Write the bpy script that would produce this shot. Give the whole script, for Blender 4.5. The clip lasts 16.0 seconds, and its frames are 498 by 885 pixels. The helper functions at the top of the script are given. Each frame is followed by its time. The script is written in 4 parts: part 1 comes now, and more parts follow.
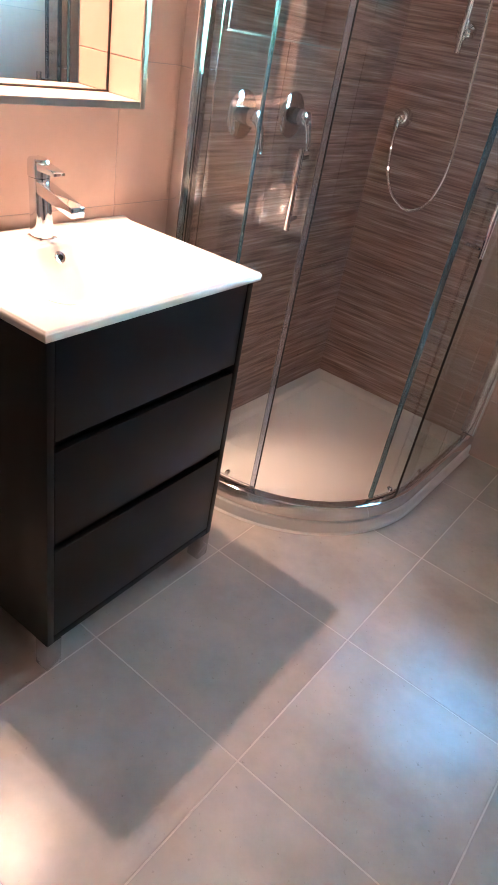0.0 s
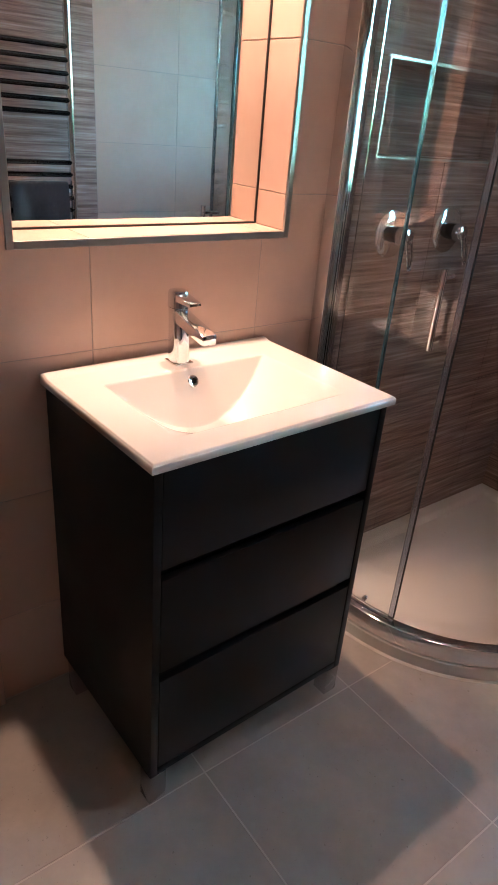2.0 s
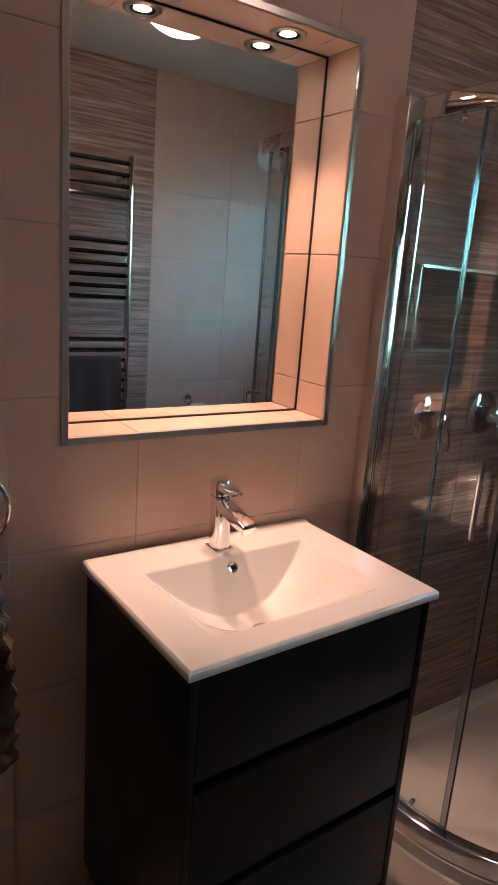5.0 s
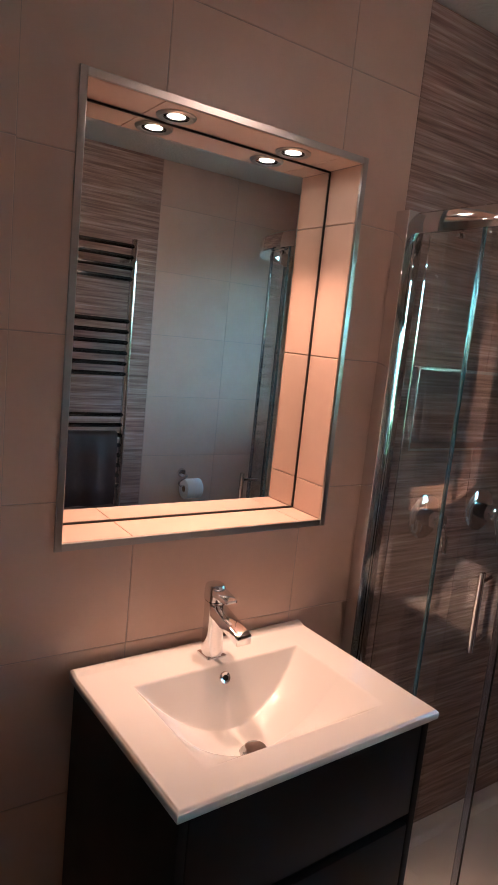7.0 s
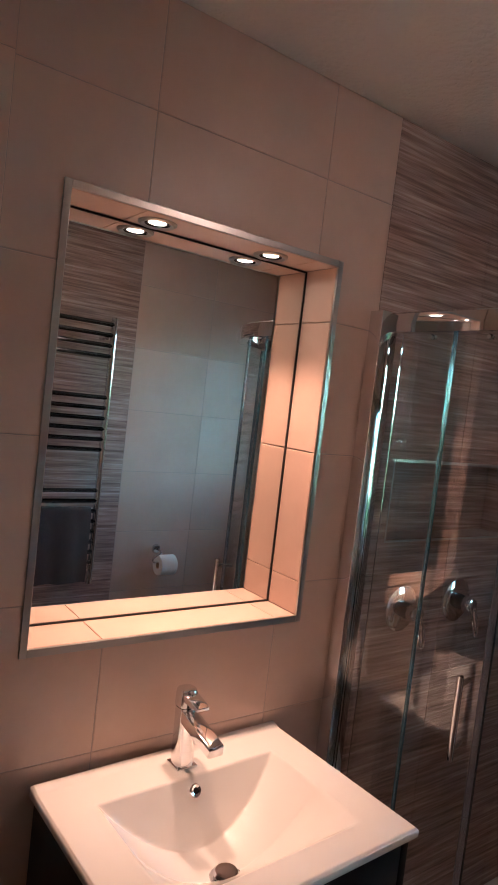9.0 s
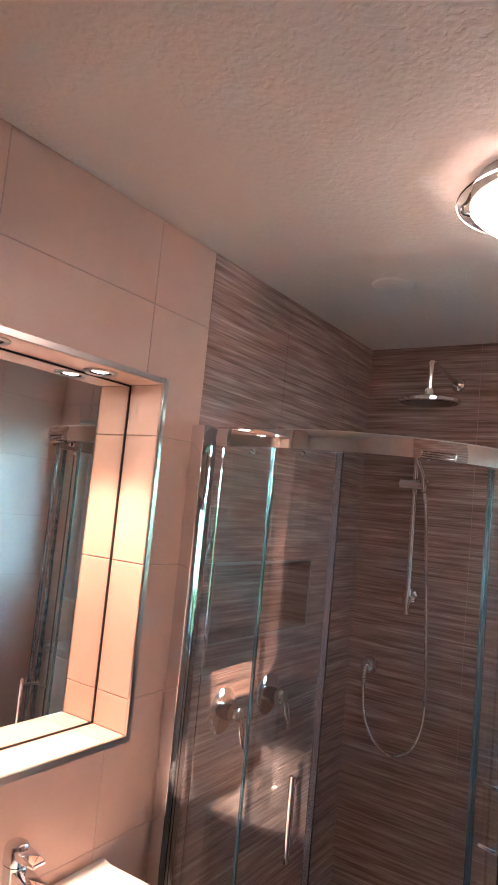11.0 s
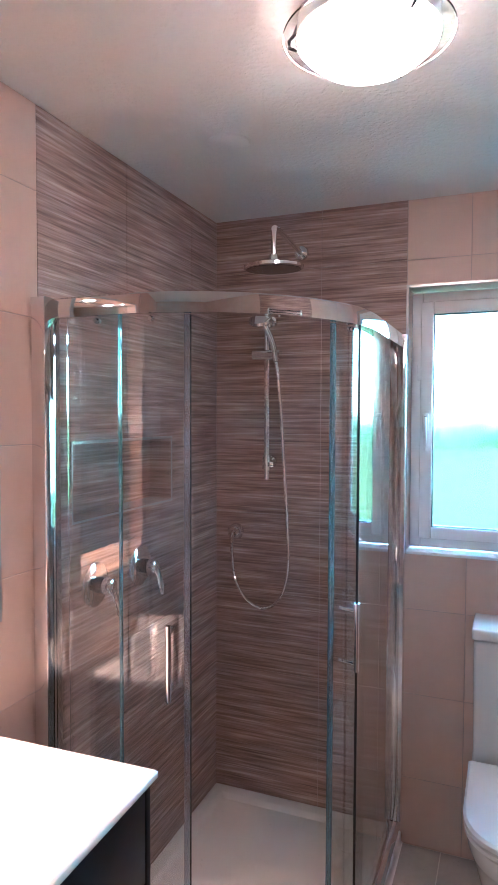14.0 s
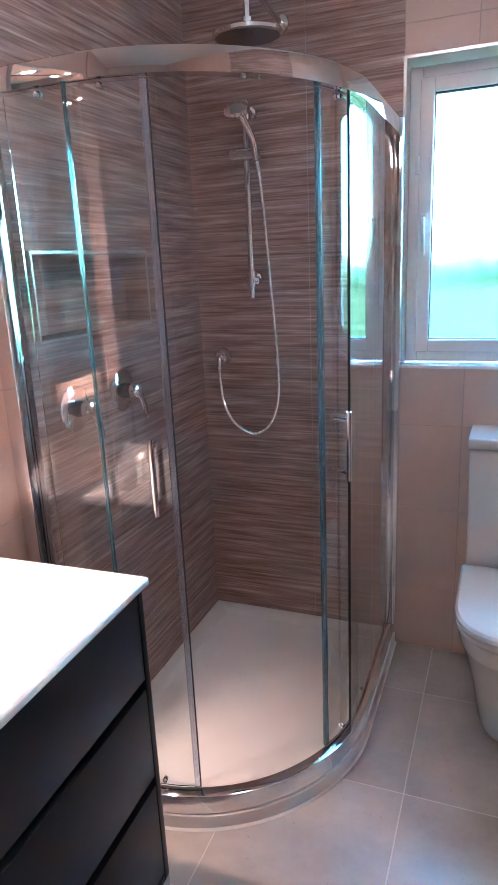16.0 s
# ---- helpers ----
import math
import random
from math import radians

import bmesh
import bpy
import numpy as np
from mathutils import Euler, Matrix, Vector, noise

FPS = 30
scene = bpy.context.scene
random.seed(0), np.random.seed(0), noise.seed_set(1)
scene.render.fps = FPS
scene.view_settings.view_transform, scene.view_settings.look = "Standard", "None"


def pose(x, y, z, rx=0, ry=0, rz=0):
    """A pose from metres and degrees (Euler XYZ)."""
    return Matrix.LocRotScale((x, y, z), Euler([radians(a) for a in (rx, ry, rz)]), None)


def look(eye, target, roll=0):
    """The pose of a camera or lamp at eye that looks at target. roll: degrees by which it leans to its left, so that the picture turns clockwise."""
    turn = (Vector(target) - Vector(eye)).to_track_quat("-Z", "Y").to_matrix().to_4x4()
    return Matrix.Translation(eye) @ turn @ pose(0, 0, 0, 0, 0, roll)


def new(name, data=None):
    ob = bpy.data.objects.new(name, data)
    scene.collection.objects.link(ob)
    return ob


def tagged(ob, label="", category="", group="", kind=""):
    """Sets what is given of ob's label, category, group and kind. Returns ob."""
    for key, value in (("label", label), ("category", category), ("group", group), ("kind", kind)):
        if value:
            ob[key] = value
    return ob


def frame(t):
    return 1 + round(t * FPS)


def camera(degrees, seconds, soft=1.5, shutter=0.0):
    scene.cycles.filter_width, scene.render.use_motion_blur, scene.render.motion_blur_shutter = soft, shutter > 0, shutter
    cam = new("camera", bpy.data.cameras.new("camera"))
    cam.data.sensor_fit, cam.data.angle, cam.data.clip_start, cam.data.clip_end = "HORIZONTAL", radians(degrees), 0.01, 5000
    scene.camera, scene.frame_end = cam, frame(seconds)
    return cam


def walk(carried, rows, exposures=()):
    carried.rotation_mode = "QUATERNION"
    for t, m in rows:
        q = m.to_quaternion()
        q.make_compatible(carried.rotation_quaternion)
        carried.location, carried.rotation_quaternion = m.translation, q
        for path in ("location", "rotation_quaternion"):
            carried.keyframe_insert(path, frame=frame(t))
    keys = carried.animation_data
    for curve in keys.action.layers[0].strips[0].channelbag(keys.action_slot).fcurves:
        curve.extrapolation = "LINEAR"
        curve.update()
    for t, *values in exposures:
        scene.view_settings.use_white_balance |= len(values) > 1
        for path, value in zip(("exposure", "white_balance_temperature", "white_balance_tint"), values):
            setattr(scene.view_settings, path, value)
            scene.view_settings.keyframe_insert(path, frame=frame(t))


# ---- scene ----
cam = camera(42.1, 16.0)
PATH = [
    (0, (1.282, -2.496, 1.337), (0.376, -1.07, 0.267), 11.2),
    (0.5, (1.261, -2.456, 1.34), (0.27, -1.119, 0.23), 11.1),
    (1, (1.27, -2.384, 1.349), (0.072, -1.176, 0.298), 8.0),
    (1.5, (1.276, -2.351, 1.362), (-0.018, -1.187, 0.377), 6.5),
    (2, (1.281, -2.346, 1.382), (-0.112, -1.222, 0.489), 4.9),
    (2.5, (1.272, -2.356, 1.398), (-0.188, -1.248, 0.598), 4.1),
    (3, (1.261, -2.355, 1.418), (-0.223, -1.228, 0.693), 4.7),
    (3.5, (1.259, -2.351, 1.431), (-0.25, -1.213, 0.777), 4.9),
    (4, (1.26, -2.344, 1.451), (-0.287, -1.224, 0.857), 4.6),
    (6.5, (1.227, -2.343, 1.542), (-0.402, -1.242, 1.178), 5.2),
    (7, (1.215, -2.341, 1.577), (-0.412, -1.221, 1.262), 5.8),
    (7.5, (1.211, -2.339, 1.589), (-0.412, -1.193, 1.353), 6.0),
    (8, (1.213, -2.333, 1.599), (-0.409, -1.179, 1.409), 5.9),
    (10.3, (1.173, -2.369, 1.711), (-0.298, -1.016, 1.784), 7.7),
    (10.5, (1.192, -2.404, 1.702), (-0.201, -0.974, 1.822), 7.5),
    (11, (1.116, -2.478, 1.723), (-0.011, -0.837, 1.915), 5.5),
    (11.5, (1.137, -2.509, 1.721), (0.146, -0.784, 1.924), 5.3),
    (12, (1.142, -2.52, 1.708), (0.225, -0.752, 1.887), 4.6),
    (12.5, (1.143, -2.519, 1.698), (0.285, -0.718, 1.848), 3.8),
    (13, (1.156, -2.51, 1.679), (0.344, -0.685, 1.766), 3.0),
    (13.5, (1.149, -2.489, 1.652), (0.373, -0.645, 1.661), 2.1),
    (14, (1.14, -2.464, 1.627), (0.393, -0.611, 1.542), 0.2),
    (14.5, (1.126, -2.43, 1.59), (0.405, -0.577, 1.375), -0.9),
    (15, (1.124, -2.416, 1.57), (0.424, -0.567, 1.262), -0.8),
    (15.5, (1.117, -2.4, 1.55), (0.445, -0.564, 1.13), -0.9),
    (16, (1.13, -2.35, 1.497), (0.409, -0.563, 0.962), -2.6),
]
EXPOSURES = [(0, 6.6, 5880, 9), (1.5, 5.88, 5980, 10), (2.5, 5.36, 6020, 11), (4, 4.86, 6200, 14), (8, 4.84, 6250, 17), (10.5, 5.5, 6220, 18), (11, 6.0, 6050, 18), (12.5, 6.55, 5550, 15), (14, 6.55, 5200, 12), (16, 6.54, 5050, 10)]
walk(cam, [(t, look(*p)) for t, *p in PATH], EXPOSURES)

# ---- world and lights ----
world = bpy.data.worlds.new("world")
scene.world = world
world.use_nodes = True
wn, wl = world.node_tree.nodes, world.node_tree.links
sky = wn.new("ShaderNodeTexSky")
sky.sky_type, sky.sun_disc = "NISHITA", False
sky.sun_elevation, sky.sun_rotation = radians(38), radians(200)
sky.air_density, sky.dust_density = 1.0, 1.5
wn["Background"].inputs["Strength"].default_value = 0.15
hue = wn.new("ShaderNodeMixRGB")   # multiplies the sky by green-blue so that the daylight turns teal
hue.blend_type = "MULTIPLY"
hue.inputs[0].default_value, hue.inputs[2].default_value = 1.0, (0.62, 0.96, 1.0, 1)
wl.new(sky.outputs["Color"], hue.inputs[1])
wl.new(hue.outputs[0], wn["Background"].inputs["Color"])
sun_data = bpy.data.lights.new("sun", "SUN")
sun_data.energy, sun_data.angle, sun_data.color = 1.0, radians(12), (1.0, 0.96, 0.9)
sun = new("sun", sun_data)
sun.matrix_world = pose(0, -6, 9, 52, 0, 20)
tagged(sun, kind="structure")

SPOT_WATTS = 1.36
SPOT_COLOUR = (1.0, 0.59, 0.39)
LAMP_STRENGTH = 0.465
LAMP_COLOUR = (1.0, 0.68, 0.53)


# ---- materials ----
def material(name, colour=(0.8, 0.8, 0.8), rough=0.5, metal=0.0):
    m = bpy.data.materials.new(name)
    m.use_nodes = True
    b = m.node_tree.nodes["Principled BSDF"]
    b.inputs["Base Color"].default_value = (*colour, 1)
    b.inputs["Roughness"].default_value = rough
    b.inputs["Metallic"].default_value = metal
    return m, m.node_tree.nodes, m.node_tree.links, b


def ramp(n, stops):
    r = n.new("ShaderNodeValToRGB")
    e = r.color_ramp.elements
    e[0].position, e[0].color = stops[0][0], (*stops[0][1], 1)
    e[1].position, e[1].color = stops[-1][0], (*stops[-1][1], 1)
    for p, c in stops[1:-1]:
        x = e.new(p)
        x.color = (*c, 1)
    return r


def coords(n, l, scale=(1, 1, 1), shift=True):
    """World-size coordinates; each object gets its own shift so that no two pieces look the same."""
    g = n.new("ShaderNodeNewGeometry")
    mp = n.new("ShaderNodeMapping")
    mp.inputs["Scale"].default_value = scale
    l.new(g.outputs["Position"], mp.inputs["Vector"])
    if shift:
        o = n.new("ShaderNodeObjectInfo")
        k = n.new("ShaderNodeMath")
        k.operation = "MULTIPLY"
        k.inputs[1].default_value = 37.0
        l.new(o.outputs["Random"], k.inputs[0])
        l.new(k.outputs[0], mp.inputs["Location"])
    return mp.outputs["Vector"]


def noise_tex(n, l, vec, scale, detail=4.0, rough=0.55):
    t = n.new("ShaderNodeTexNoise")
    t.inputs["Scale"].default_value, t.inputs["Detail"].default_value, t.inputs["Roughness"].default_value = scale, detail, rough
    l.new(vec, t.inputs["Vector"])
    return t.outputs["Fac"]


def mix(n, l, a, b, fac, kind="MIX"):
    x = n.new("ShaderNodeMixRGB")
    x.blend_type = kind
    for s, v in ((0, fac), (1, a), (2, b)):
        if isinstance(v, (int, float)):
            x.inputs[s].default_value = v
        elif isinstance(v, tuple):
            x.inputs[s].default_value = (*v, 1)
        else:
            l.new(v, x.inputs[s])
    return x.outputs[0]


def bump(n, l, b, height, strength, distance):
    k = n.new("ShaderNodeBump")
    k.inputs["Strength"].default_value, k.inputs["Distance"].default_value = strength, distance
    l.new(height, k.inputs["Height"])
    l.new(k.outputs["Normal"], b.inputs["Normal"])


def rough_from(n, l, b, fac, lo, hi):
    r = n.new("ShaderNodeMapRange")
    r.inputs["To Min"].default_value, r.inputs["To Max"].default_value = lo, hi
    l.new(fac, r.inputs["Value"])
    l.new(r.outputs[0], b.inputs["Roughness"])


def stone_tile(name, dark, light, lo, hi, fleck=0.0):
    m, n, l, b = material(name)
    v = coords(n, l)
    big, fine = noise_tex(n, l, v, 3.2, 7.0, 0.62), noise_tex(n, l, v, 38.0, 4.0, 0.6)
    c = ramp(n, [(0.28, dark), (0.72, light)])
    l.new(big, c.inputs[0])
    col = mix(n, l, c.outputs[0], mix(n, l, dark, light, fine), 0.22)
    if fleck:
        spots = ramp(n, [(0.69, (0, 0, 0)), (0.77, (1, 1, 1))])
        l.new(noise_tex(n, l, v, 95.0, 2.0, 0.5), spots.inputs[0])
        col = mix(n, l, col, (0.16, 0.15, 0.145), mix(n, l, (0, 0, 0), spots.outputs[0], fleck))
    l.new(col, b.inputs["Base Color"])
    rough_from(n, l, b, big, lo, hi)
    bump(n, l, b, fine, 0.06, 0.002)
    return m


def striped_tile(name):
    """Dark wood-brown ceramic with thin, uneven, horizontal ridges."""
    m, n, l, b = material(name, rough=0.35)
    v = coords(n, l, (3.4, 3.4, 72.0), False)
    v2 = coords(n, l, (2.6, 2.6, 170.0), False)
    v3 = coords(n, l, (1.6, 1.6, 30.0), False)
    a, f, big = noise_tex(n, l, v, 1.0, 3.0, 0.6), noise_tex(n, l, v2, 1.0, 2.0, 0.5), noise_tex(n, l, v3, 1.0, 3.0)
    c = ramp(n, [(0.33, (0.175, 0.117, 0.102)), (0.45, (0.315, 0.214, 0.187)), (0.56, (0.47, 0.348, 0.308)), (0.66, (0.64, 0.54, 0.49))])
    l.new(mix(n, l, a, f, 0.35), c.inputs[0])
    col = mix(n, l, c.outputs[0], mix(n, l, (0.55, 0.5, 0.5), (1.2, 1.15, 1.1), big), 0.55, "MULTIPLY")
    l.new(col, b.inputs["Base Color"])
    rough_from(n, l, b, a, 0.30, 0.52)
    bump(n, l, b, mix(n, l, a, f, 0.4), 0.75, 0.004)
    return m


WALL_TILE = stone_tile("cream_wall_tile", (0.575, 0.412, 0.338), (0.69, 0.51, 0.428), 0.30, 0.45)
FLOOR_TILE = stone_tile("grey_stone_floor_tile", (0.345, 0.322, 0.302), (0.585, 0.546, 0.510), 0.26, 0.265, 0.4)
STRIPE = striped_tile("brown_striped_tile")
GROUT, n_, l_, b_ = material("pale_grout", (0.50, 0.45, 0.41), 0.85)
l_.new(mix(n_, l_, (0.42, 0.345, 0.31), (0.50, 0.42, 0.38), noise_tex(n_, l_, coords(n_, l_), 20.0)), b_.inputs["Base Color"])
GROUT_FLOOR = material("light_floor_grout", (0.60, 0.56, 0.52), 0.8)[0]

PLASTER, n_, l_, b_ = material("white_textured_plaster", (0.74, 0.71, 0.67), 0.62)
v_ = coords(n_, l_, shift=False)
vor = n_.new("ShaderNodeTexVoronoi")
vor.feature, vor.inputs["Scale"].default_value = "SMOOTH_F1", 80.0
l_.new(mix(n_, l_, v_, noise_tex(n_, l_, v_, 30.0), 0.04), vor.inputs["Vector"])
lump = mix(n_, l_, vor.outputs["Distance"], noise_tex(n_, l_, v_, 55.0, 3.0), 0.5)
l_.new(mix(n_, l_, (0.70, 0.67, 0.63), (0.77, 0.745, 0.71), noise_tex(n_, l_, v_, 1.6)), b_.inputs["Base Color"])
bump(n_, l_, b_, lump, 0.72, 0.006)

CHROME, n_, l_, b_ = material("polished_chrome", (0.80, 0.80, 0.81), 0.06, 1.0)
rough_from(n_, l_, b_, noise_tex(n_, l_, coords(n_, l_), 14.0), 0.02, 0.07)
STEEL, n_, l_, b_ = material("brushed_steel_trim", (0.50, 0.49, 0.48), 0.3, 1.0)
bump(n_, l_, b_, noise_tex(n_, l_, coords(n_, l_, (1, 1, 1)), 400.0, 2.0), 0.05, 0.0005)
LEG_METAL = material("satin_chrome_leg", (0.62, 0.62, 0.63), 0.16, 1.0)[0]
DARK_CHROME = material("dark_chrome", (0.16, 0.17, 0.18), 0.16, 1.0)[0]
MIRROR = material("mirror_silver", (0.90, 0.92, 0.91), 0.012, 1.0)[0]
CERAMIC, n_, l_, b_ = material("white_glazed_ceramic", (0.76, 0.745, 0.725), 0.07)
rough_from(n_, l_, b_, noise_tex(n_, l_, coords(n_, l_), 9.0), 0.08, 0.16)
ACRYLIC, n_, l_, b_ = material("white_acrylic_tray", (0.78, 0.76, 0.73), 0.28)
rough_from(n_, l_, b_, noise_tex(n_, l_, coords(n_, l_), 6.0), 0.22, 0.40)
bump(n_, l_, b_, noise_tex(n_, l_, coords(n_, l_), 160.0, 2.0), 0.12, 0.002)
BLACK, n_, l_, b_ = material("matt_black_lacquer", (0.010, 0.0112, 0.0125), 0.42)
b_.inputs["Specular IOR Level"].default_value = 0.32
rough_from(n_, l_, b_, noise_tex(n_, l_, coords(n_, l_), 7.0, 6.0), 0.34, 0.50)
bump(n_, l_, b_, noise_tex(n_, l_, coords(n_, l_), 240.0, 2.0), 0.05, 0.001)
# near-black that puts the shade of gaps and holes into the colour
SHADE_BLACK = material("painted_shade_black", (0.004, 0.004, 0.004), 0.7)[0]
UPVC, n_, l_, b_ = material("white_upvc", (0.80, 0.80, 0.81), 0.25)
rough_from(n_, l_, b_, noise_tex(n_, l_, coords(n_, l_), 8.0), 0.23, 0.27)
TEAL_EDGE, n_, l_, b_ = material("green_glass_edge", (0.26, 0.50, 0.62), 0.12)
b_.inputs["Transmission Weight"].default_value = 0.75
RUBBER = material("black_rubber", (0.02, 0.02, 0.022), 0.6)[0]
SEAL, n_, l_, b_ = material("clear_plastic_seal", (0.70, 0.76, 0.90), 0.15)
b_.inputs["Transmission Weight"].default_value = 0.85
PAPER = material("white_paper", (0.85, 0.84, 0.82), 0.9)[0]
CARD = material("brown_card", (0.35, 0.24, 0.15), 0.9)[0]


def glass(name, tint, rough):
    m, n, l, b = material(name, tint, rough)
    b.inputs["Transmission Weight"].default_value = 1.0
    b.inputs["IOR"].default_value = 1.62
    return m, n, l, b


GLASS = glass("clear_shower_glass", (0.965, 0.99, 0.98), 0.0)[0]
PANE, n_, l_, b_ = glass("misted_window_glass", (0.82, 0.97, 0.89), 0.08)
bump(n_, l_, b_, noise_tex(n_, l_, coords(n_, l_), 45.0), 0.10, 0.004)
RING_GLASS = glass("clear_lamp_glass", (0.95, 0.97, 0.95), 0.02)[0]
GREEN_PLASTIC = glass("green_bottle_plastic", (0.10, 0.45, 0.12), 0.2)[0]


def towel_material(name, lo, hi):
    m, n, l, b = material(name, lo, 0.95)
    v = coords(n, l)
    l.new(mix(n, l, lo, hi, noise_tex(n, l, v, 90.0, 3.0)), b.inputs["Base Color"])
    bump(n, l, b, noise_tex(n, l, v, 260.0, 3.0), 0.9, 0.004)
    b.inputs["Sheen Weight"].default_value = 0.3
    return m


TOWEL_BROWN = towel_material("dark_brown_terry", (0.030, 0.020, 0.015), (0.085, 0.055, 0.040))
TOWEL_GREY = towel_material("charcoal_terry", (0.035, 0.028, 0.030), (0.075, 0.062, 0.064))


def glow(name, colour, strength):
    m, n, l, b = material(name, colour, 0.4)
    b.inputs["Emission Color"].default_value = (*colour, 1)
    b.inputs["Emission Strength"].default_value = strength
    return m


SPOT_GLOW = glow("lit_halogen_lens", (1.0, 0.84, 0.66), 1.6)
LAMP_GLOW = glow("lit_opal_glass", LAMP_COLOUR, LAMP_STRENGTH)

GRASS, n_, l_, b_ = material("grass", (0.08, 0.20, 0.06), 0.9)
b_.inputs["Specular IOR Level"].default_value = 0.0
l_.new(mix(n_, l_, (0.016, 0.021, 0.010), (0.025, 0.030, 0.015), noise_tex(n_, l_, coords(n_, l_), 0.6, 6.0)), b_.inputs["Base Color"])
LEAF, n_, l_, b_ = material("hedge_leaves", (0.05, 0.12, 0.05), 0.8)
b_.inputs["Specular IOR Level"].default_value = 0.0
l_.new(mix(n_, l_, (0.015, 0.035, 0.02), (0.035, 0.06, 0.035), noise_tex(n_, l_, coords(n_, l_), 2.0, 4.0)), b_.inputs["Base Color"])


# ---- mesh helpers ----
def mesh_of(name, bm, mat, smooth=True, angle=35):
    bmesh.ops.recalc_face_normals(bm, faces=bm.faces)
    if smooth:
        for f in bm.faces:
            f.smooth = True
        for e in bm.edges:
            if len(e.link_faces) == 2 and e.calc_face_angle(0) > radians(angle):
                e.smooth = False
    me = bpy.data.meshes.new(name)
    bm.to_mesh(me)
    bm.free()
    me.materials.append(mat)
    return me


def part(name, bm, mat, parent=None, label="", smooth=True):
    ob = new(name, mesh_of(name, bm, mat, smooth))
    if parent is not None:
        ob.parent = parent
    if label:
        ob["label"] = label
    return ob


def thing(name, label, category, group="", kind="", at=(0, 0, 0)):
    ob = new(name)
    ob.location = at
    ob.empty_display_size = 0.05
    return tagged(ob, label, category, group, kind)


def box(x0, x1, y0, y1, z0, z1, bevel=0.0, segs=2, bm=None):
    own = bm is None
    bm = bmesh.new() if own else bm
    r = bmesh.ops.create_cube(bm, size=1)
    bmesh.ops.scale(bm, vec=(x1 - x0, y1 - y0, z1 - z0), verts=r["verts"])
    bmesh.ops.translate(bm, vec=((x0 + x1) / 2, (y0 + y1) / 2, (z0 + z1) / 2), verts=r["verts"])
    if bevel:
        es = list({e for v in r["verts"] for e in v.link_edges})
        bmesh.ops.bevel(bm, geom=es, offset=bevel, segments=segs, profile=0.5, affect="EDGES")
    return bm


def tube(pts, r, sides=12, bm=None, closed=False, caps=True, r_end=None):
    """A round tube along points."""
    bm = bm or bmesh.new()
    pts = [Vector(p) for p in pts]
    rings, count = [], len(pts)
    up = Vector((0, 0, 1))
    prev = None
    for i, p in enumerate(pts):
        a, b = pts[(i - 1) % count if closed else max(i - 1, 0)], pts[(i + 1) % count if closed else min(i + 1, count - 1)]
        d = (b - a).normalized()
        if prev is None:
            side = d.cross(up)
            if side.length < 0.05:
                side = d.cross(Vector((1, 0, 0)))
        else:
            side = prev - d * prev.dot(d)
        side.normalize()
        prev = side
        other = d.cross(side)
        rr = r if r_end is None else r + (r_end - r) * i / (count - 1)
        rings.append([bm.verts.new(p + (side * math.cos(k * 2 * math.pi / sides) + other * math.sin(k * 2 * math.pi / sides)) * rr) for k in range(sides)])
    for i in range(count if closed else count - 1):
        a, b = rings[i], rings[(i + 1) % count]
        for k in range(sides):
            bm.faces.new((a[k], a[(k + 1) % sides], b[(k + 1) % sides], b[k]))
    if caps and not closed:
        bm.faces.new(rings[0][::-1])
        bm.faces.new(rings[-1])
    return bm


def lathe(profile, sides=32, m=None, bm=None):
    """A solid turned round the z axis from (radius, height) pairs; m places it."""
    bm = bm or bmesh.new()
    m = m or Matrix.Identity(4)
    rings = []
    for r, z in profile:
        if r < 1e-5:
            rings.append([bm.verts.new(m @ Vector((0, 0, z)))])
        else:
            rings.append([bm.verts.new(m @ Vector((r * math.cos(k * 2 * math.pi / sides), r * math.sin(k * 2 * math.pi / sides), z))) for k in range(sides)])
    for a, b in zip(rings, rings[1:]):
        for k in range(sides):
            q = [a[k % len(a)], a[(k + 1) % len(a)], b[(k + 1) % len(b)], b[k % len(b)]]
            q = list(dict.fromkeys(q))
            if len(q) > 2:
                bm.faces.new(q)
    return bm


def curve_pts(ctrl, per=10):
    """A smooth line through the control points (Catmull-Rom)."""
    c = [Vector(p) for p in ctrl]
    c = [2 * c[0] - c[1]] + c + [2 * c[-1] - c[-2]]
    out = []
    for i in range(1, len(c) - 2):
        for k in range(per):
            t = k / per
            out.append(0.5 * (2 * c[i] + (c[i + 1] - c[i - 1]) * t + (2 * c[i - 1] - 5 * c[i] + 4 * c[i + 1] - c[i + 2]) * t * t + (3 * c[i] - c[i - 1] - 3 * c[i + 1] + c[i + 2]) * t ** 3))
    out.append(c[-2])
    return out


def sweep(path, profile, bm=None, caps=True):
    """A profile of (outward, up) pairs swept along a level path of (x, y, outward direction)."""
    bm = bm or bmesh.new()
    rings = [[bm.verts.new((x + o * nx, y + o * ny, z)) for o, z in profile] for x, y, nx, ny in path]
    k = len(profile)
    for a, b in zip(rings, rings[1:]):
        for i in range(k):
            bm.faces.new((a[i], a[(i + 1) % k], b[(i + 1) % k], b[i]))
    if caps:
        bm.faces.new(rings[0])
        bm.faces.new(rings[-1][::-1])
    return bm


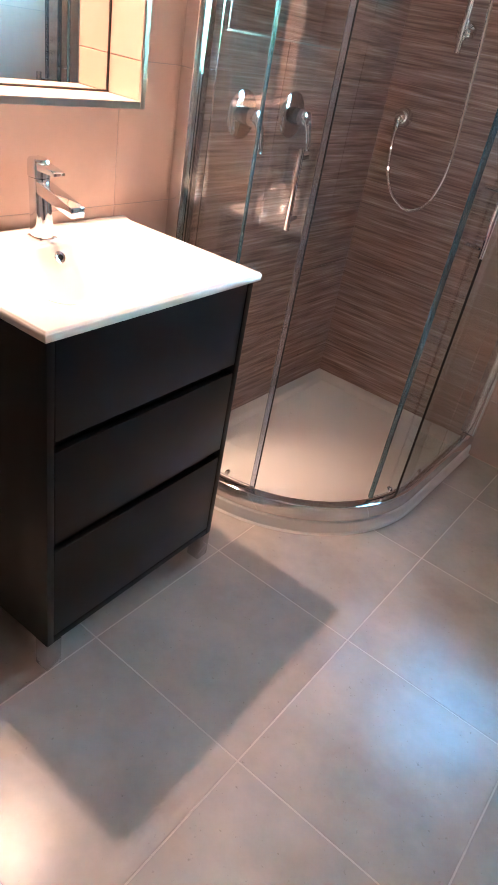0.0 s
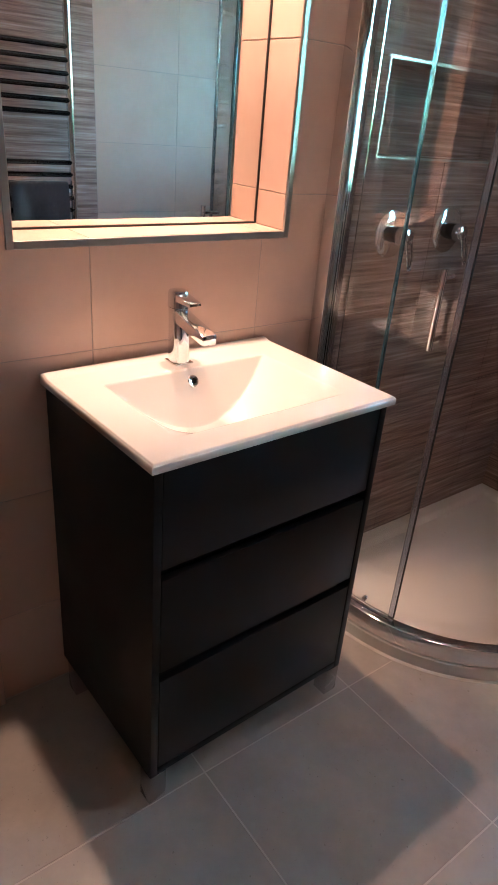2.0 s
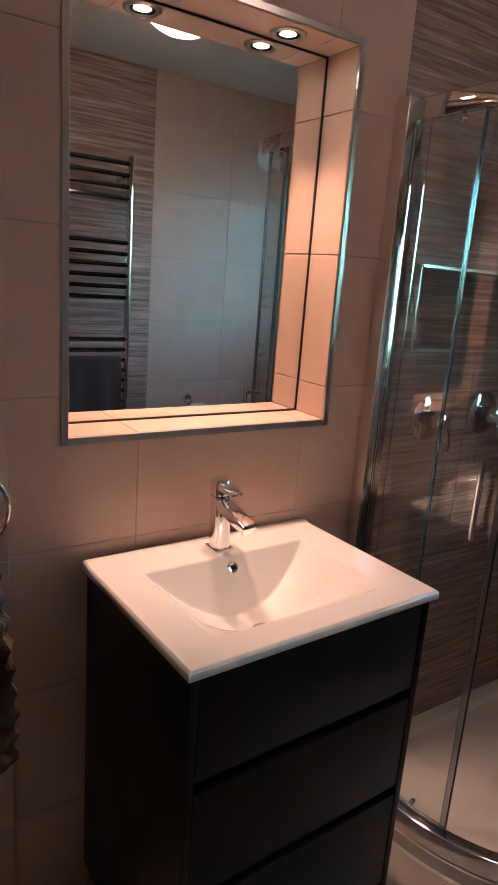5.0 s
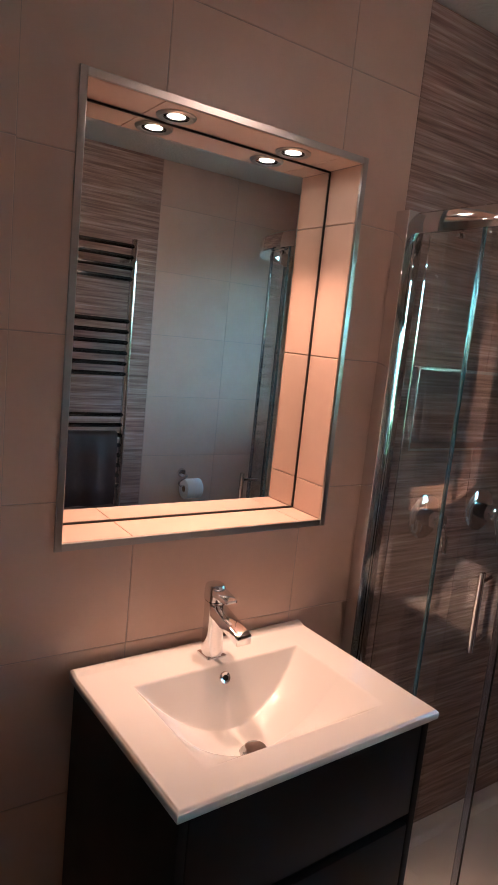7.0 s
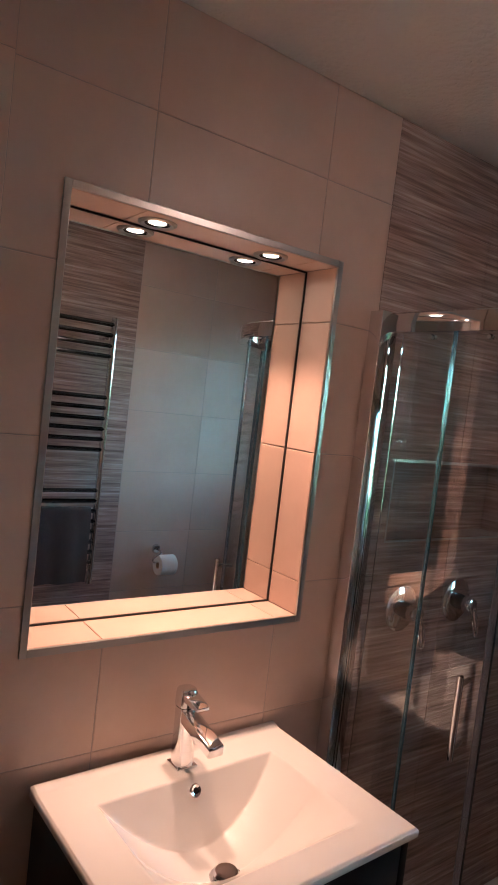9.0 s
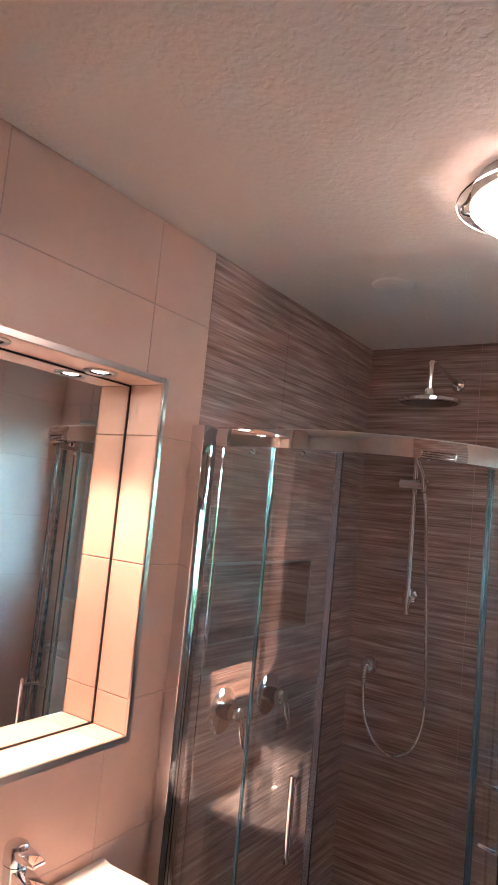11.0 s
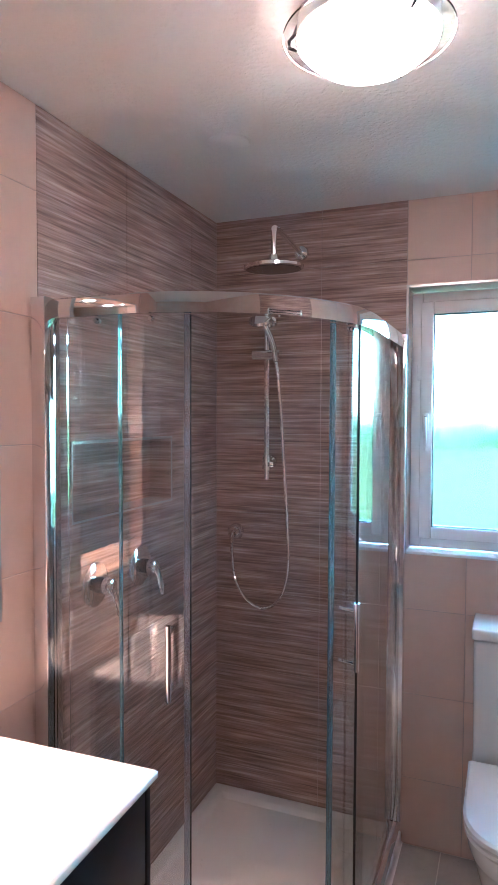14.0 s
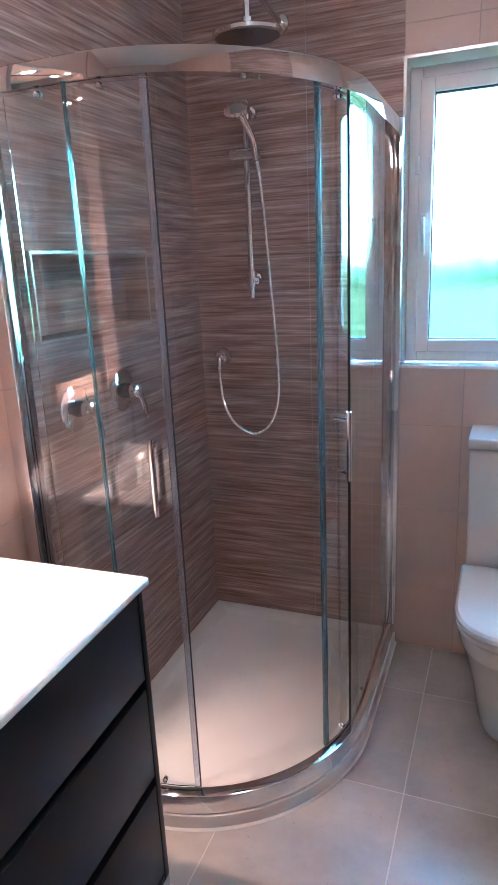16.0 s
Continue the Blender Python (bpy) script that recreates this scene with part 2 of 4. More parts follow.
def split_rect(rect, hole):
    a0, a1, b0, b1 = rect
    h0, h1, g0, g1 = hole
    if h0 >= a1 or h1 <= a0 or g0 >= b1 or g1 <= b0:
        return [rect]
    out = []
    if a0 < h0:
        out.append((a0, h0, b0, b1))
    if h1 < a1:
        out.append((h1, a1, b0, b1))
    m0, m1 = max(a0, h0), min(a1, h1)
    if b0 < g0:
        out.append((m0, m1, b0, g0))
    if g1 < b1:
        out.append((m0, m1, g1, b1))
    return out


def rects_without(rect, holes):
    rs = [rect]
    for h in holes:
        rs = [s for r in rs for s in split_rect(r, h)]
    return [r for r in rs if r[1] - r[0] > 0.004 and r[3] - r[2] > 0.004]


# ---- plan ----
H = 2.42          # ceiling
FZ = -0.012       # floor
EAST = 1.69       # wall with the towel radiator
SOUTH = -3.9      # unseen wall behind, set far back so that less light bounces
NICHE = (-1.934, -1.258, 1.135, 2.012)     # mirror recess in the west wall: y, y, z, z
NICHE_D = 0.112
SOAP = (-0.958, -0.390, 1.320, 1.545)      # shower recess
SOAP_D = 0.09
WIN = (0.782, 1.530, 1.108, 2.103)         # window opening: x, x, z, z
BAND_W, BAND_N = -1.102, 0.777             # where the striped tiles end
BAND_E = -0.870
ROWS = [0.25 + 0.325 * i for i in range(-1, 8)]


def wall_boxes(axis, face, back, rect, holes):
    bm = bmesh.new()
    for a0, a1, b0, b1 in rects_without(rect, holes):
        lo, hi = min(face, back), max(face, back)
        if axis == "x":
            box(lo, hi, a0, a1, b0, b1, bm=bm)
        else:
            box(a0, a1, lo, hi, b0, b1, bm=bm)
    return bm


def wall(name, label, bm, mat=None):
    ob = new(name, mesh_of(name, bm, mat or GROUT, False))
    return tagged(ob, label, "wall", kind="structure")


J = 0.0016  # how far the joints lie behind the tiles
wall_w = wall("wall_west", "cream tiled wall with a lit mirror recess and brown striped shower tiles", wall_boxes("x", -J, -0.26, (SOUTH, 0.0, FZ - 0.1, H), [NICHE, SOAP]))
wall_n = wall("wall_north", "tiled wall with a white framed window above the toilet", wall_boxes("y", J, 0.26, (-0.26, EAST + 0.2, FZ - 0.1, H), [WIN]))
wall_e = wall("wall_east", "cream tiled wall with a brown striped band behind the radiator", wall_boxes("x", EAST + J, EAST + 0.2, (SOUTH, 0.0, FZ - 0.1, H), []))
wall_s = wall("wall_south", "plain cream tiled wall closing the room", wall_boxes("y", SOUTH - J, SOUTH - 0.2, (-0.26, EAST + 0.2, FZ - 0.1, H), []))
pier = wall("wall_pier", "shallow cream tiled boxing beside the washbasin", box(-0.001, 0.016 - J, SOUTH, -2.052, FZ - 0.0005, H))

floor = tagged(new("floor", mesh_of("floor", box(-0.26, EAST + 0.2, SOUTH - 0.2, 0.26, FZ - 0.2, FZ - 0.0007), GROUT_FLOOR, False)), "grey stone-look tiled bathroom floor with pale joints", "floor", kind="structure")
ceiling = tagged(new("ceiling", mesh_of("ceiling", box(-0.26, EAST + 0.2, SOUTH - 0.2, 0.26, H, H + 0.15), PLASTER, False)), "white stippled plaster ceiling", "ceiling", kind="structure")

# ---- outside ----
bm = bmesh.new()
bmesh.ops.create_grid(bm, x_segments=8, y_segments=8, size=900)
bmesh.ops.translate(bm, vec=(0, 0, -0.35), verts=bm.verts)
tagged(new("ground", mesh_of("ground", bm, GRASS, False)), "flat green field outside the window", "ground", kind="structure")
bm = bmesh.new()
rng = random.Random(4)
for i in range(420):
    x, y = rng.uniform(-45, 60), 42 + rng.uniform(-2, 2)
    r = rng.uniform(0.5, 1.3)
    s = bmesh.ops.create_icosphere(bm, subdivisions=1, radius=r, matrix=Matrix.Translation((x, y, -0.3 + rng.uniform(0, 1.5))))
    for v in s["verts"]:
        v.co += Vector((rng.uniform(-0.3, 0.3), rng.uniform(-0.3, 0.3), rng.uniform(-0.3, 0.3)))
tagged(new("hedge", mesh_of("hedge", bm, LEAF, False)), "distant uneven green hedge across the field", "hedge", kind="stuff")

# ---- window ----
x0, x1, z0, z1 = WIN
window = thing("window_1", "white upvc casement window with misted glass", "window", kind="structure")
FY = 0.075   # room face of the frame


def frame_ring(name, a0, a1, c0, c1, w, y0, y1, mat, parent, label="", bevel=0.006):
    """Four mitred-looking members round an opening in an x-z plane."""
    bm = bmesh.new()
    box(a0, a0 + w, y0, y1, c0, c1, bevel, bm=bm)
    box(a1 - w, a1, y0, y1, c0, c1, bevel, bm=bm)
    box(a0 + w - 0.001, a1 - w + 0.001, y0 + 0.001, y1 - 0.001, c0, c0 + w, bevel, bm=bm)
    box(a0 + w - 0.001, a1 - w + 0.001, y0 + 0.001, y1 - 0.001, c1 - w, c1, bevel, bm=bm)
    return part(name, bm, mat, parent, label)


frame_ring("window_frame", x0 + 0.004, x1 - 0.004, z0 + 0.014, z1 - 0.012, 0.042, FY, FY + 0.07, UPVC, window, "white outer frame")
sash = frame_ring("sash", x0 + 0.040, x1 - 0.040, z0 + 0.050, z1 - 0.048, 0.046, FY - 0.014, FY + 0.05, UPVC, window, "white opening sash")
frame_ring("rubber_seal", x0 + 0.084, x1 - 0.084, z0 + 0.094, z1 - 0.092, 0.005, FY - 0.004, FY + 0.03, RUBBER, window, bevel=0.001)
pane = part("pane", box(x0 + 0.084, x1 - 0.084, FY + 0.012, FY + 0.018, z0 + 0.094, z1 - 0.092), PANE, window, "misted glass")
pane.visible_shadow = False
part("window_sill", box(x0 + 0.003, x1 - 0.003, -0.006, FY + 0.002, z0, z0 + 0.012, 0.003), UPVC, window, "white sill board")
hx, hz = x0 + 0.062, 1.60
handle = part("window_handle", box(hx - 0.012, hx + 0.012, FY - 0.026, FY - 0.012, hz - 0.035, hz + 0.035, 0.005), UPVC, window, "white espagnolette handle")
part("lever", tube(curve_pts([(hx, FY - 0.022, hz + 0.015), (hx, FY - 0.05, hz + 0.012), (hx + 0.002, FY - 0.052, hz - 0.03), (hx + 0.004, FY - 0.045, hz - 0.105)], 6), 0.008, 8, r_end=0.006), UPVC, handle)
part("lock_button", lathe([(0, 0.006), (0.005, 0.006), (0.006, 0)], 12, pose(hx, FY - 0.026, hz + 0.02, 90)), DARK_CHROME, handle)
for hz_ in (1.79,):
    part("hinge_cover", box(x0 + 0.028, x0 + 0.042, FY - 0.016, FY - 0.001, hz_ - 0.03, hz_ + 0.03, 0.003), UPVC, window)
# steel edging and tiled reveals round the opening
for nm, a in (("reveal_side", (x0 - 0.001, x0 + 0.003, 0.003, FY + 0.07, z0, z1)), ("reveal_side", (x1 - 0.003, x1 + 0.001, 0.003, FY + 0.07, z0, z1)), ("reveal_top", (x0, x1, 0.003, FY + 0.07, z1 - 0.004, z1 + 0.001))):
    part(nm, box(*a), WALL_TILE, window, smooth=False)
bm = bmesh.new()
for a in ((x0 - 0.007, x0 + 0.004, -0.004, 0.006, z0, z1 + 0.007), (x1 - 0.004, x1 + 0.007, -0.004, 0.006, z0, z1 + 0.007), (x0 + 0.004, x1 - 0.004, -0.0045, 0.006, z1 - 0.004, z1 + 0.007)):
    box(*a, 0.0015, 1, bm=bm)
part("edge_trim", bm, STEEL, window, "steel tile edging")
bottle = thing("toiletry_bottle", "small green plastic bottle standing on the window sill", "bottle", at=(1.172, 0.040, z0 + 0.012))
part("bottle_body", lathe([(0, 0), (0.024, 0), (0.026, 0.004), (0.026, 0.095), (0.021, 0.110), (0.010, 0.118), (0, 0.118)], 24), GREEN_PLASTIC, bottle)
part("bottle_cap", lathe([(0.0115, 0.116), (0.0115, 0.140), (0.010, 0.142), (0, 0.142)], 20), UPVC, bottle, "white cap")

# ---- mirror recess ----
y0, y1, z0, z1 = NICHE
recess = thing("trim", "steel-edged recess lined with cream tiles round the mirror", "recess", kind="structure")
D = NICHE_D


def lining(name, a, parent=recess, mat=WALL_TILE):
    return part(name, box(*a, 0.001, 1), mat, parent, smooth=False)


part("recess_back", box(-D - 0.05, -D - 0.012, y0 - 0.02, y1 + 0.02, z0 - 0.02, z1 + 0.02), GROUT, recess, smooth=False)
for a, b in ((z0 + 0.006, 1.2235), (1.2255, 1.5485), (1.5515, 1.8735), (1.8765, z1 - 0.005)):
    lining("tile", (-D, -0.003, y1 - 0.004, y1 + 0.004, a, b))
    lining("tile", (-D, -0.003, y0 - 0.004, y0 + 0.004, a, b))
for a, b in ((y0 + 0.004, -1.777), (-1.775, -1.327), (-1.325, y1 - 0.004)):
    lining("tile", (-D, -0.003, a, b, z0 - 0.004, z0 + 0.005))
    lining("tile", (-D, -0.003, a, b, z1 - 0.004, z1 + 0.004))
bm = bmesh.new()
E = 0.012
for a in ((-0.006, 0.0035, y0 - E, y0 + 0.003, z0 - E, z1 + E), (-0.006, 0.0035, y1 - 0.003, y1 + E, z0 - E, z1 + E),
          (-0.006, 0.0030, y0 + 0.003, y1 - 0.003, z0 - E, z0 + 0.004), (-0.006, 0.0030, y0 + 0.003, y1 - 0.003, z1 - 0.003, z1 + E)):
    box(*a, 0.0008, 1, bm=bm)
part("edge_trim", bm, STEEL, recess, "polished steel tile edging")
wall_mirror = tagged(new("wall_mirror", mesh_of("wall_mirror", box(-D - 0.009, -D - 0.003, y0 + 0.006, y1 - 0.0075, z0 + 0.009, z1 - 0.008, 0.0012, 1), MIRROR, False)), "frameless mirror set at the back of the tiled recess", "mirror")
bm = bmesh.new()
box(-D - 0.0035, -D - 0.0005, y1 - 0.0075, y1 - 0.0045, z0 + 0.006, z1 - 0.005, bm=bm)
box(-D - 0.0035, -D - 0.0005, y0 + 0.006, y1 - 0.008, z1 - 0.0085, z1 - 0.005, bm=bm)
box(-D - 0.0035, -D - 0.0005, y0 + 0.006, y1 - 0.008, z0 + 0.0055, z0 + 0.009, bm=bm)
part("mirror_edge", bm, RUBBER, wall_mirror, "dark joint round the glass", smooth=False)


def downlight(y):
    d = thing("recessed_downlight", "small round lit halogen downlight in the recess soffit", "downlight", "downlights over the mirror", at=(-0.062, y, z1 - 0.004))
    part("bezel", lathe([(0.030, 0.002), (0.0415, 0.002), (0.0415, -0.003), (0.036, -0.0065), (0.029, -0.004), (0.027, 0.002)], 36), STEEL, d, "steel bezel")
    part("lamp_well", lathe([(0.0272, -0.0035), (0.0278, 0.001), (0.0205, 0.002), (0.0190, -0.0015), (0.0215, -0.0020), (0.0260, -0.0005)], 32), DARK_CHROME, d, "dark inner ring")
    part("lens", lathe([(0, -0.004), (0.008, -0.0036), (0.015, -0.0022), (0.0195, 0.0), (0.0195, 0.0015), (0, 0.0015)], 28), SPOT_GLOW, d, "glowing lens")
    lamp = bpy.data.lights.new("downlight_lamp", "SPOT")
    lamp.energy, lamp.color, lamp.spot_size, lamp.spot_blend, lamp.shadow_soft_size = SPOT_WATTS, SPOT_COLOUR, radians(74), 1.0, 0.026
    ob = new("downlight_lamp", lamp)
    ob.parent = d
    ob.location = (0, 0, -0.012)
    return d


downlight(-1.722)
downlight(-1.421)

# ---- ceiling lamp ----
LX, LY = 0.865, -1.160
lamp = thing("ceiling_lamp", "round opal glass ceiling lamp, lit, with a clear glass rim", "ceiling lamp", at=(LX, LY, H))
# base made wide and deep to keep the bowl's glow off the ceiling
part("base_plate", lathe([(0, 0), (0.134, 0), (0.1405, -0.008), (0.1415, -0.038), (0.1405, -0.0425), (0.130, -0.044), (0, -0.0445)], 48), UPVC, lamp)
rim = part("glass_rim", lathe([(0.142, -0.047), (0.166, -0.041), (0.169, -0.044), (0.1675, -0.047), (0.142, -0.053)], 64), RING_GLASS, lamp, "clear glass rim")
rim.visible_shadow = False
part("diffuser", lathe([(0.128, -0.0445), (0.138, -0.0455), (0.140, -0.050), (0.139, -0.056), (0.126, -0.070), (0.102, -0.089), (0.070, -0.105), (0.036, -0.115), (0, -0.118)], 56), LAMP_GLOW, lamp, "glowing opal bowl")
for k in range(3):
    a = radians(75 + 120 * k)
    c, s = math.cos(a), math.sin(a)
    part("clip", tube([(c * 0.1395, s * 0.1395, -0.012), (c * 0.146, s * 0.146, -0.030), (c * 0.155, s * 0.155, -0.040), (c * 0.155, s * 0.155, -0.058), (c * 0.138, s * 0.138, -0.064)], 0.0038, 8), DARK_CHROME, lamp, "small metal clip")
vent = thing("ceiling_vent", "flush white round extractor cover in the ceiling", "vent", at=(0.366, -0.708, H))
part("cover", lathe([(0, -0.008), (0.050, -0.008), (0.060, -0.005), (0.062, 0.0)], 40), PLASTER, vent)

# ---- shower tray and enclosure ----
TX, TY, TR = 0.796, 1.125, 0.559       # tray outer size and corner radius


def ring_path(inset, start=0.0, end=1.0, step=0.02, corner=6.0):
    """Level path parallel to the tray's edge, from the west wall round to the north wall; start and end in metres along it."""
    r = TR - inset
    cx, cy = TX - TR, -(TY - TR)
    l1, l2, l3 = cx, r * math.pi / 2, -cy
    total = l1 + l2 + l3
    s0, s1 = start, (total if end == 1.0 else end)
    cuts = sorted({s0, s1, *[v for v in (l1, l1 + l2) if s0 < v < s1], *[l1 + l2 * k / 24 for k in range(1, 24) if s0 < l1 + l2 * k / 24 < s1]})
    out = []
    for s in cuts:
        if s <= l1:
            out.append((s, -(TY - inset), 0.0, -1.0))
        elif s <= l1 + l2:
            a = -math.pi / 2 + (s - l1) / r
            out.append((cx + r * math.cos(a), cy + r * math.sin(a), math.cos(a), math.sin(a)))
        else:
            out.append((TX - inset, cy + (s - l1 - l2), 1.0, 0.0))
    return out


def along(inset, degrees_):
    """Distance along the path at that many degrees round the corner."""
    return (TX - TR) + (TR - inset) * radians(degrees_)


tray = thing("shower_tray", "white offset-quadrant shower tray with a raised rim on the floor", "shower tray")
TZ = 0.052
bm = bmesh.new()
RZ = 0.034   # top of the outer lip, under the rail
levels = [(0.0145, FZ), (0.0145, RZ - 0.010), (0.0150, RZ - 0.003), (0.0180, RZ), (0.0230, RZ), (0.0235, TZ), (0.062, TZ), (0.070, TZ - 0.004), (0.082, TZ - 0.020), (0.10, TZ - 0.024)]
loops = []
for inset, z in levels:
    p = [(x, y) for x, y, _, _ in ring_path(inset)]
    e = max(0.0025, inset - 0.020) if inset > 0.05 else 0.0025
    p[0], p[-1] = (e, p[0][1]), (p[-1][0], -e)
    p.append((e, -e))
    loops.append([bm.verts.new((x, y, z)) for x, y in p])
for a, b in zip(loops, loops[1:]):
    for k in range(len(a)):
        bm.faces.new((a[k], a[(k + 1) % len(a)], b[(k + 1) % len(b)], b[k]))
mid = bm.verts.new((0.38, -0.42, TZ - 0.031))
for k in range(len(loops[-1])):
    bm.faces.new((loops[-1][k], loops[-1][(k + 1) % len(loops[-1])], mid))
part("tray_body", bm, ACRYLIC, tray)
part("waste_cover", lathe([(0, 0.008), (0.04, 0.008), (0.052, 0.005), (0.055, 0)], 36, pose(0.62, -0.14, TZ - 0.026)), ACRYLIC, tray, "round white waste cover")
bm = sweep([(x, y, nx, ny) for x, y, nx, ny in ring_path(0.0135)], [(0.0, FZ), (0.006, FZ), (0.004, FZ + 0.003), (0.0, FZ + 0.006)])
part("sealant", bm, ACRYLIC, tray, "thin white sealant line")

encl = thing("shower_enclosure", "curved clear glass shower enclosure with chrome frame, doors slid open", "shower enclosure")
ZT, ZB = 1.923, TZ
IN = 0.035
RAIL = [(-0.022, ZT - 0.050), (0.012, ZT - 0.050), (0.015, ZT - 0.050), (0.017, ZT - 0.028), (0.015, ZT - 0.004), (0.011, ZT), (-0.020, ZT), (-0.023, ZT - 0.004)]
part("top_rail", sweep(ring_path(IN, 0.006), RAIL), CHROME, encl, "polished chrome top rail")
SILL = [(-0.022, ZB), (0.0116, ZB), (0.0118, RZ + 0.0005), (0.0145, RZ + 0.0005), (0.0170, RZ + 0.008), (0.0178, ZB + 0.012), (0.0165, ZB + 0.030), (0.0145, ZB + 0.041), (0.011, ZB + 0.043), (-0.018, ZB + 0.043), (-0.022, ZB + 0.038)]
part("bottom_rail", sweep(ring_path(IN, 0.006), SILL), CHROME, encl, "polished chrome bottom rail")
YJ = -(TY - IN)
part("wall_post", box(0.0025, 0.047, YJ - 0.044, YJ + 0.018, ZB + 0.0435, ZT + 0.002, 0.0018), CHROME, encl, "chrome wall post")
XJ = TX - IN
part("wall_post", box(XJ - 0.018, XJ + 0.024, -0.047, -0.0025, ZB + 0.0435, ZT + 0.002, 0.0018), CHROME, encl, "chrome wall post")


def curved_pane(name, inset, s0, s1, zb, zt, label):
    g = part(name, sweep(ring_path(inset, s0, s1), [(-0.003, zb), (0.003, zb), (0.003, zt), (-0.003, zt)]), GLASS, encl, label)
    g.visible_shadow = False
    return g


def point_on(inset, s, off=0.0):
    x, y, nx, ny = ring_path(inset, s, s + 0.0005)[0]
    return Vector((x + nx * off, y + ny * off, 0)), Vector((nx, ny, 0))


GB, GT = ZB + 0.041, ZT - 0.048
FIX, DOOR = IN - 0.006, IN + 0.014
curved_pane("fixed_panel", FIX, 0.0475, along(FIX, 0.5), GB, GT, "clear glass fixed panel")
edge_at, _ = point_on(FIX, along(FIX, 76.5))
flat = part("fixed_panel", box(edge_at.x - 0.003, edge_at.x + 0.003, edge_at.y, -0.047, GB, GT), GLASS, encl, "clear glass fixed panel", False)
flat.visible_shadow = False
left = curved_pane("sliding_door", DOOR, 0.075, along(DOOR, 18.5), GB + 0.012, GT - 0.006, "curved glass door slid open")
right = curved_pane("sliding_door", DOOR, along(DOOR, 66.0), along(DOOR, 66.0) + 0.42, GB + 0.012, GT - 0.006, "curved glass door slid open")


def strip(parent, inset, deg, width, depth, mat, label, zb=GB + 0.010, zt=GT - 0.004):
    s = along(inset, deg)
    part("edge_seal", sweep(ring_path(inset, s, s + width), [(-depth, zb), (depth, zb), (depth, zt), (-depth, zt)]), mat, parent, label)


strip(left, DOOR, 18.5, 0.015, 0.006, SEAL, "grey magnetic seal")
strip(left, DOOR, 20.1, 0.0025, 0.005, RUBBER, "dark magnetic strip")
strip(right, DOOR, 64.6, 0.013, 0.005, TEAL_EDGE, "green-tinted edge seal")
strip(encl, FIX, 0.5, 0.006, 0.0042, TEAL_EDGE, "green-tinted glass edge", GB, GT)
strip(encl, FIX, 76.3, 0.0018, 0.0036, RUBBER, "dark plastic strip", GB, GT)


def door_fittings(door, deg, rollers):
    s = along(DOOR, deg)
    p, nrm = point_on(DOOR, s)
    q = p + nrm * 0.042
    z0_, z1_ = 0.925, 1.115
    h = part("door_handle", tube([(q.x, q.y, z0_), (q.x, q.y, z0_ + 0.004), (q.x, q.y, z1_ - 0.004), (q.x, q.y, z1_)], 0.0075, 14), CHROME, door, "slim chrome bar handle")
    for z in (z0_ + 0.022, z1_ - 0.022):
        a, b = p - nrm * 0.016, q
        part("standoff", tube([(a.x, a.y, z), (b.x, b.y, z)], 0.0055, 10), CHROME, h)
    for sd in rollers:
        for z, dz in ((GB + 0.026, 0.014), (GT - 0.012, 0.014)):
            c, nn = point_on(DOOR, along(DOOR, sd))
            part("roller", lathe([(0, 0.009), (0.005, 0.009), (0.007, 0.006), (0.007, -0.010), (0.004, -0.012), (0, -0.012)], 18, Matrix.Translation((c.x, c.y, z)) @ nn.to_track_quat("Z", "Y").to_matrix().to_4x4()), CHROME, door, "small chrome roller")


door_fittings(left, 15.0, (-8.0, 9.0))
door_fittings(right, 72.0, (74.5, 96.0))

# ---- shower fittings ----
def pipe_fit(name, parent, pts, r, label="", sides=14, mat=None):
    return part(name, tube(pts, r, sides), mat or CHROME, parent, label)


ohs = thing("overhead_shower", "round chrome rain shower head on a wall arm", "shower head")
pipe_fit("arm", ohs, curve_pts([(0.368, -0.002, 2.262), (0.372, -0.10, 2.264), (0.388, -0.30, 2.262), (0.393, -0.380, 2.257), (0.395, -0.398, 2.238), (0.395, -0.400, 2.150)], 7), 0.0095, "chrome arm")
part("rosette", lathe([(0, 0.022), (0.014, 0.022), (0.026, 0.012), (0.029, 0.0)], 28, pose(0.368, -0.001, 2.262, 90)), CHROME, ohs)
hd = part("head", lathe([(0, 0.040), (0.014, 0.038), (0.017, 0.020), (0.032, 0.012), (0.085, 0.008), (0.101, 0.001), (0.102, -0.008), (0.096, -0.011), (0.0, -0.011)], 48, pose(0.395, -0.40, 2.126, 3, 0, 0)), CHROME, ohs, "wide round chrome head")
part("nozzle_plate", lathe([(0, -0.0125), (0.092, -0.0125), (0.093, -0.0105)], 40, pose(0.395, -0.40, 2.126, 3, 0, 0)), DARK_CHROME, hd, "dark nozzle plate")

rail = thing("shower_rail", "chrome slide rail with hand shower on the striped wall", "shower rail")
RX, RY = 0.246, -0.058
pipe_fit("riser", rail, [(RX, RY, 1.372), (RX, RY, 1.376), (RX, RY, 2.030), (RX, RY, 2.034)], 0.0115, "chrome riser")
for z in (1.440, 2.0):
    part("bracket", lathe([(0, 0.062), (0.013, 0.062), (0.013, 0.020), (0.021, 0.014), (0.023, 0.0)], 24, pose(RX + 0.001, -0.001, z, 90)), CHROME, rail, "chrome wall bracket")
    pipe_fit("collar", rail, [(RX, RY, z - 0.028), (RX, RY, z + 0.028)], 0.0185)
part("clamp_knob", lathe([(0, 0.018), (0.012, 0.018), (0.014, 0.012), (0.014, 0)], 20, pose(RX + 0.014, RY - 0.002, 1.432, 0, 90)), CHROME, rail)
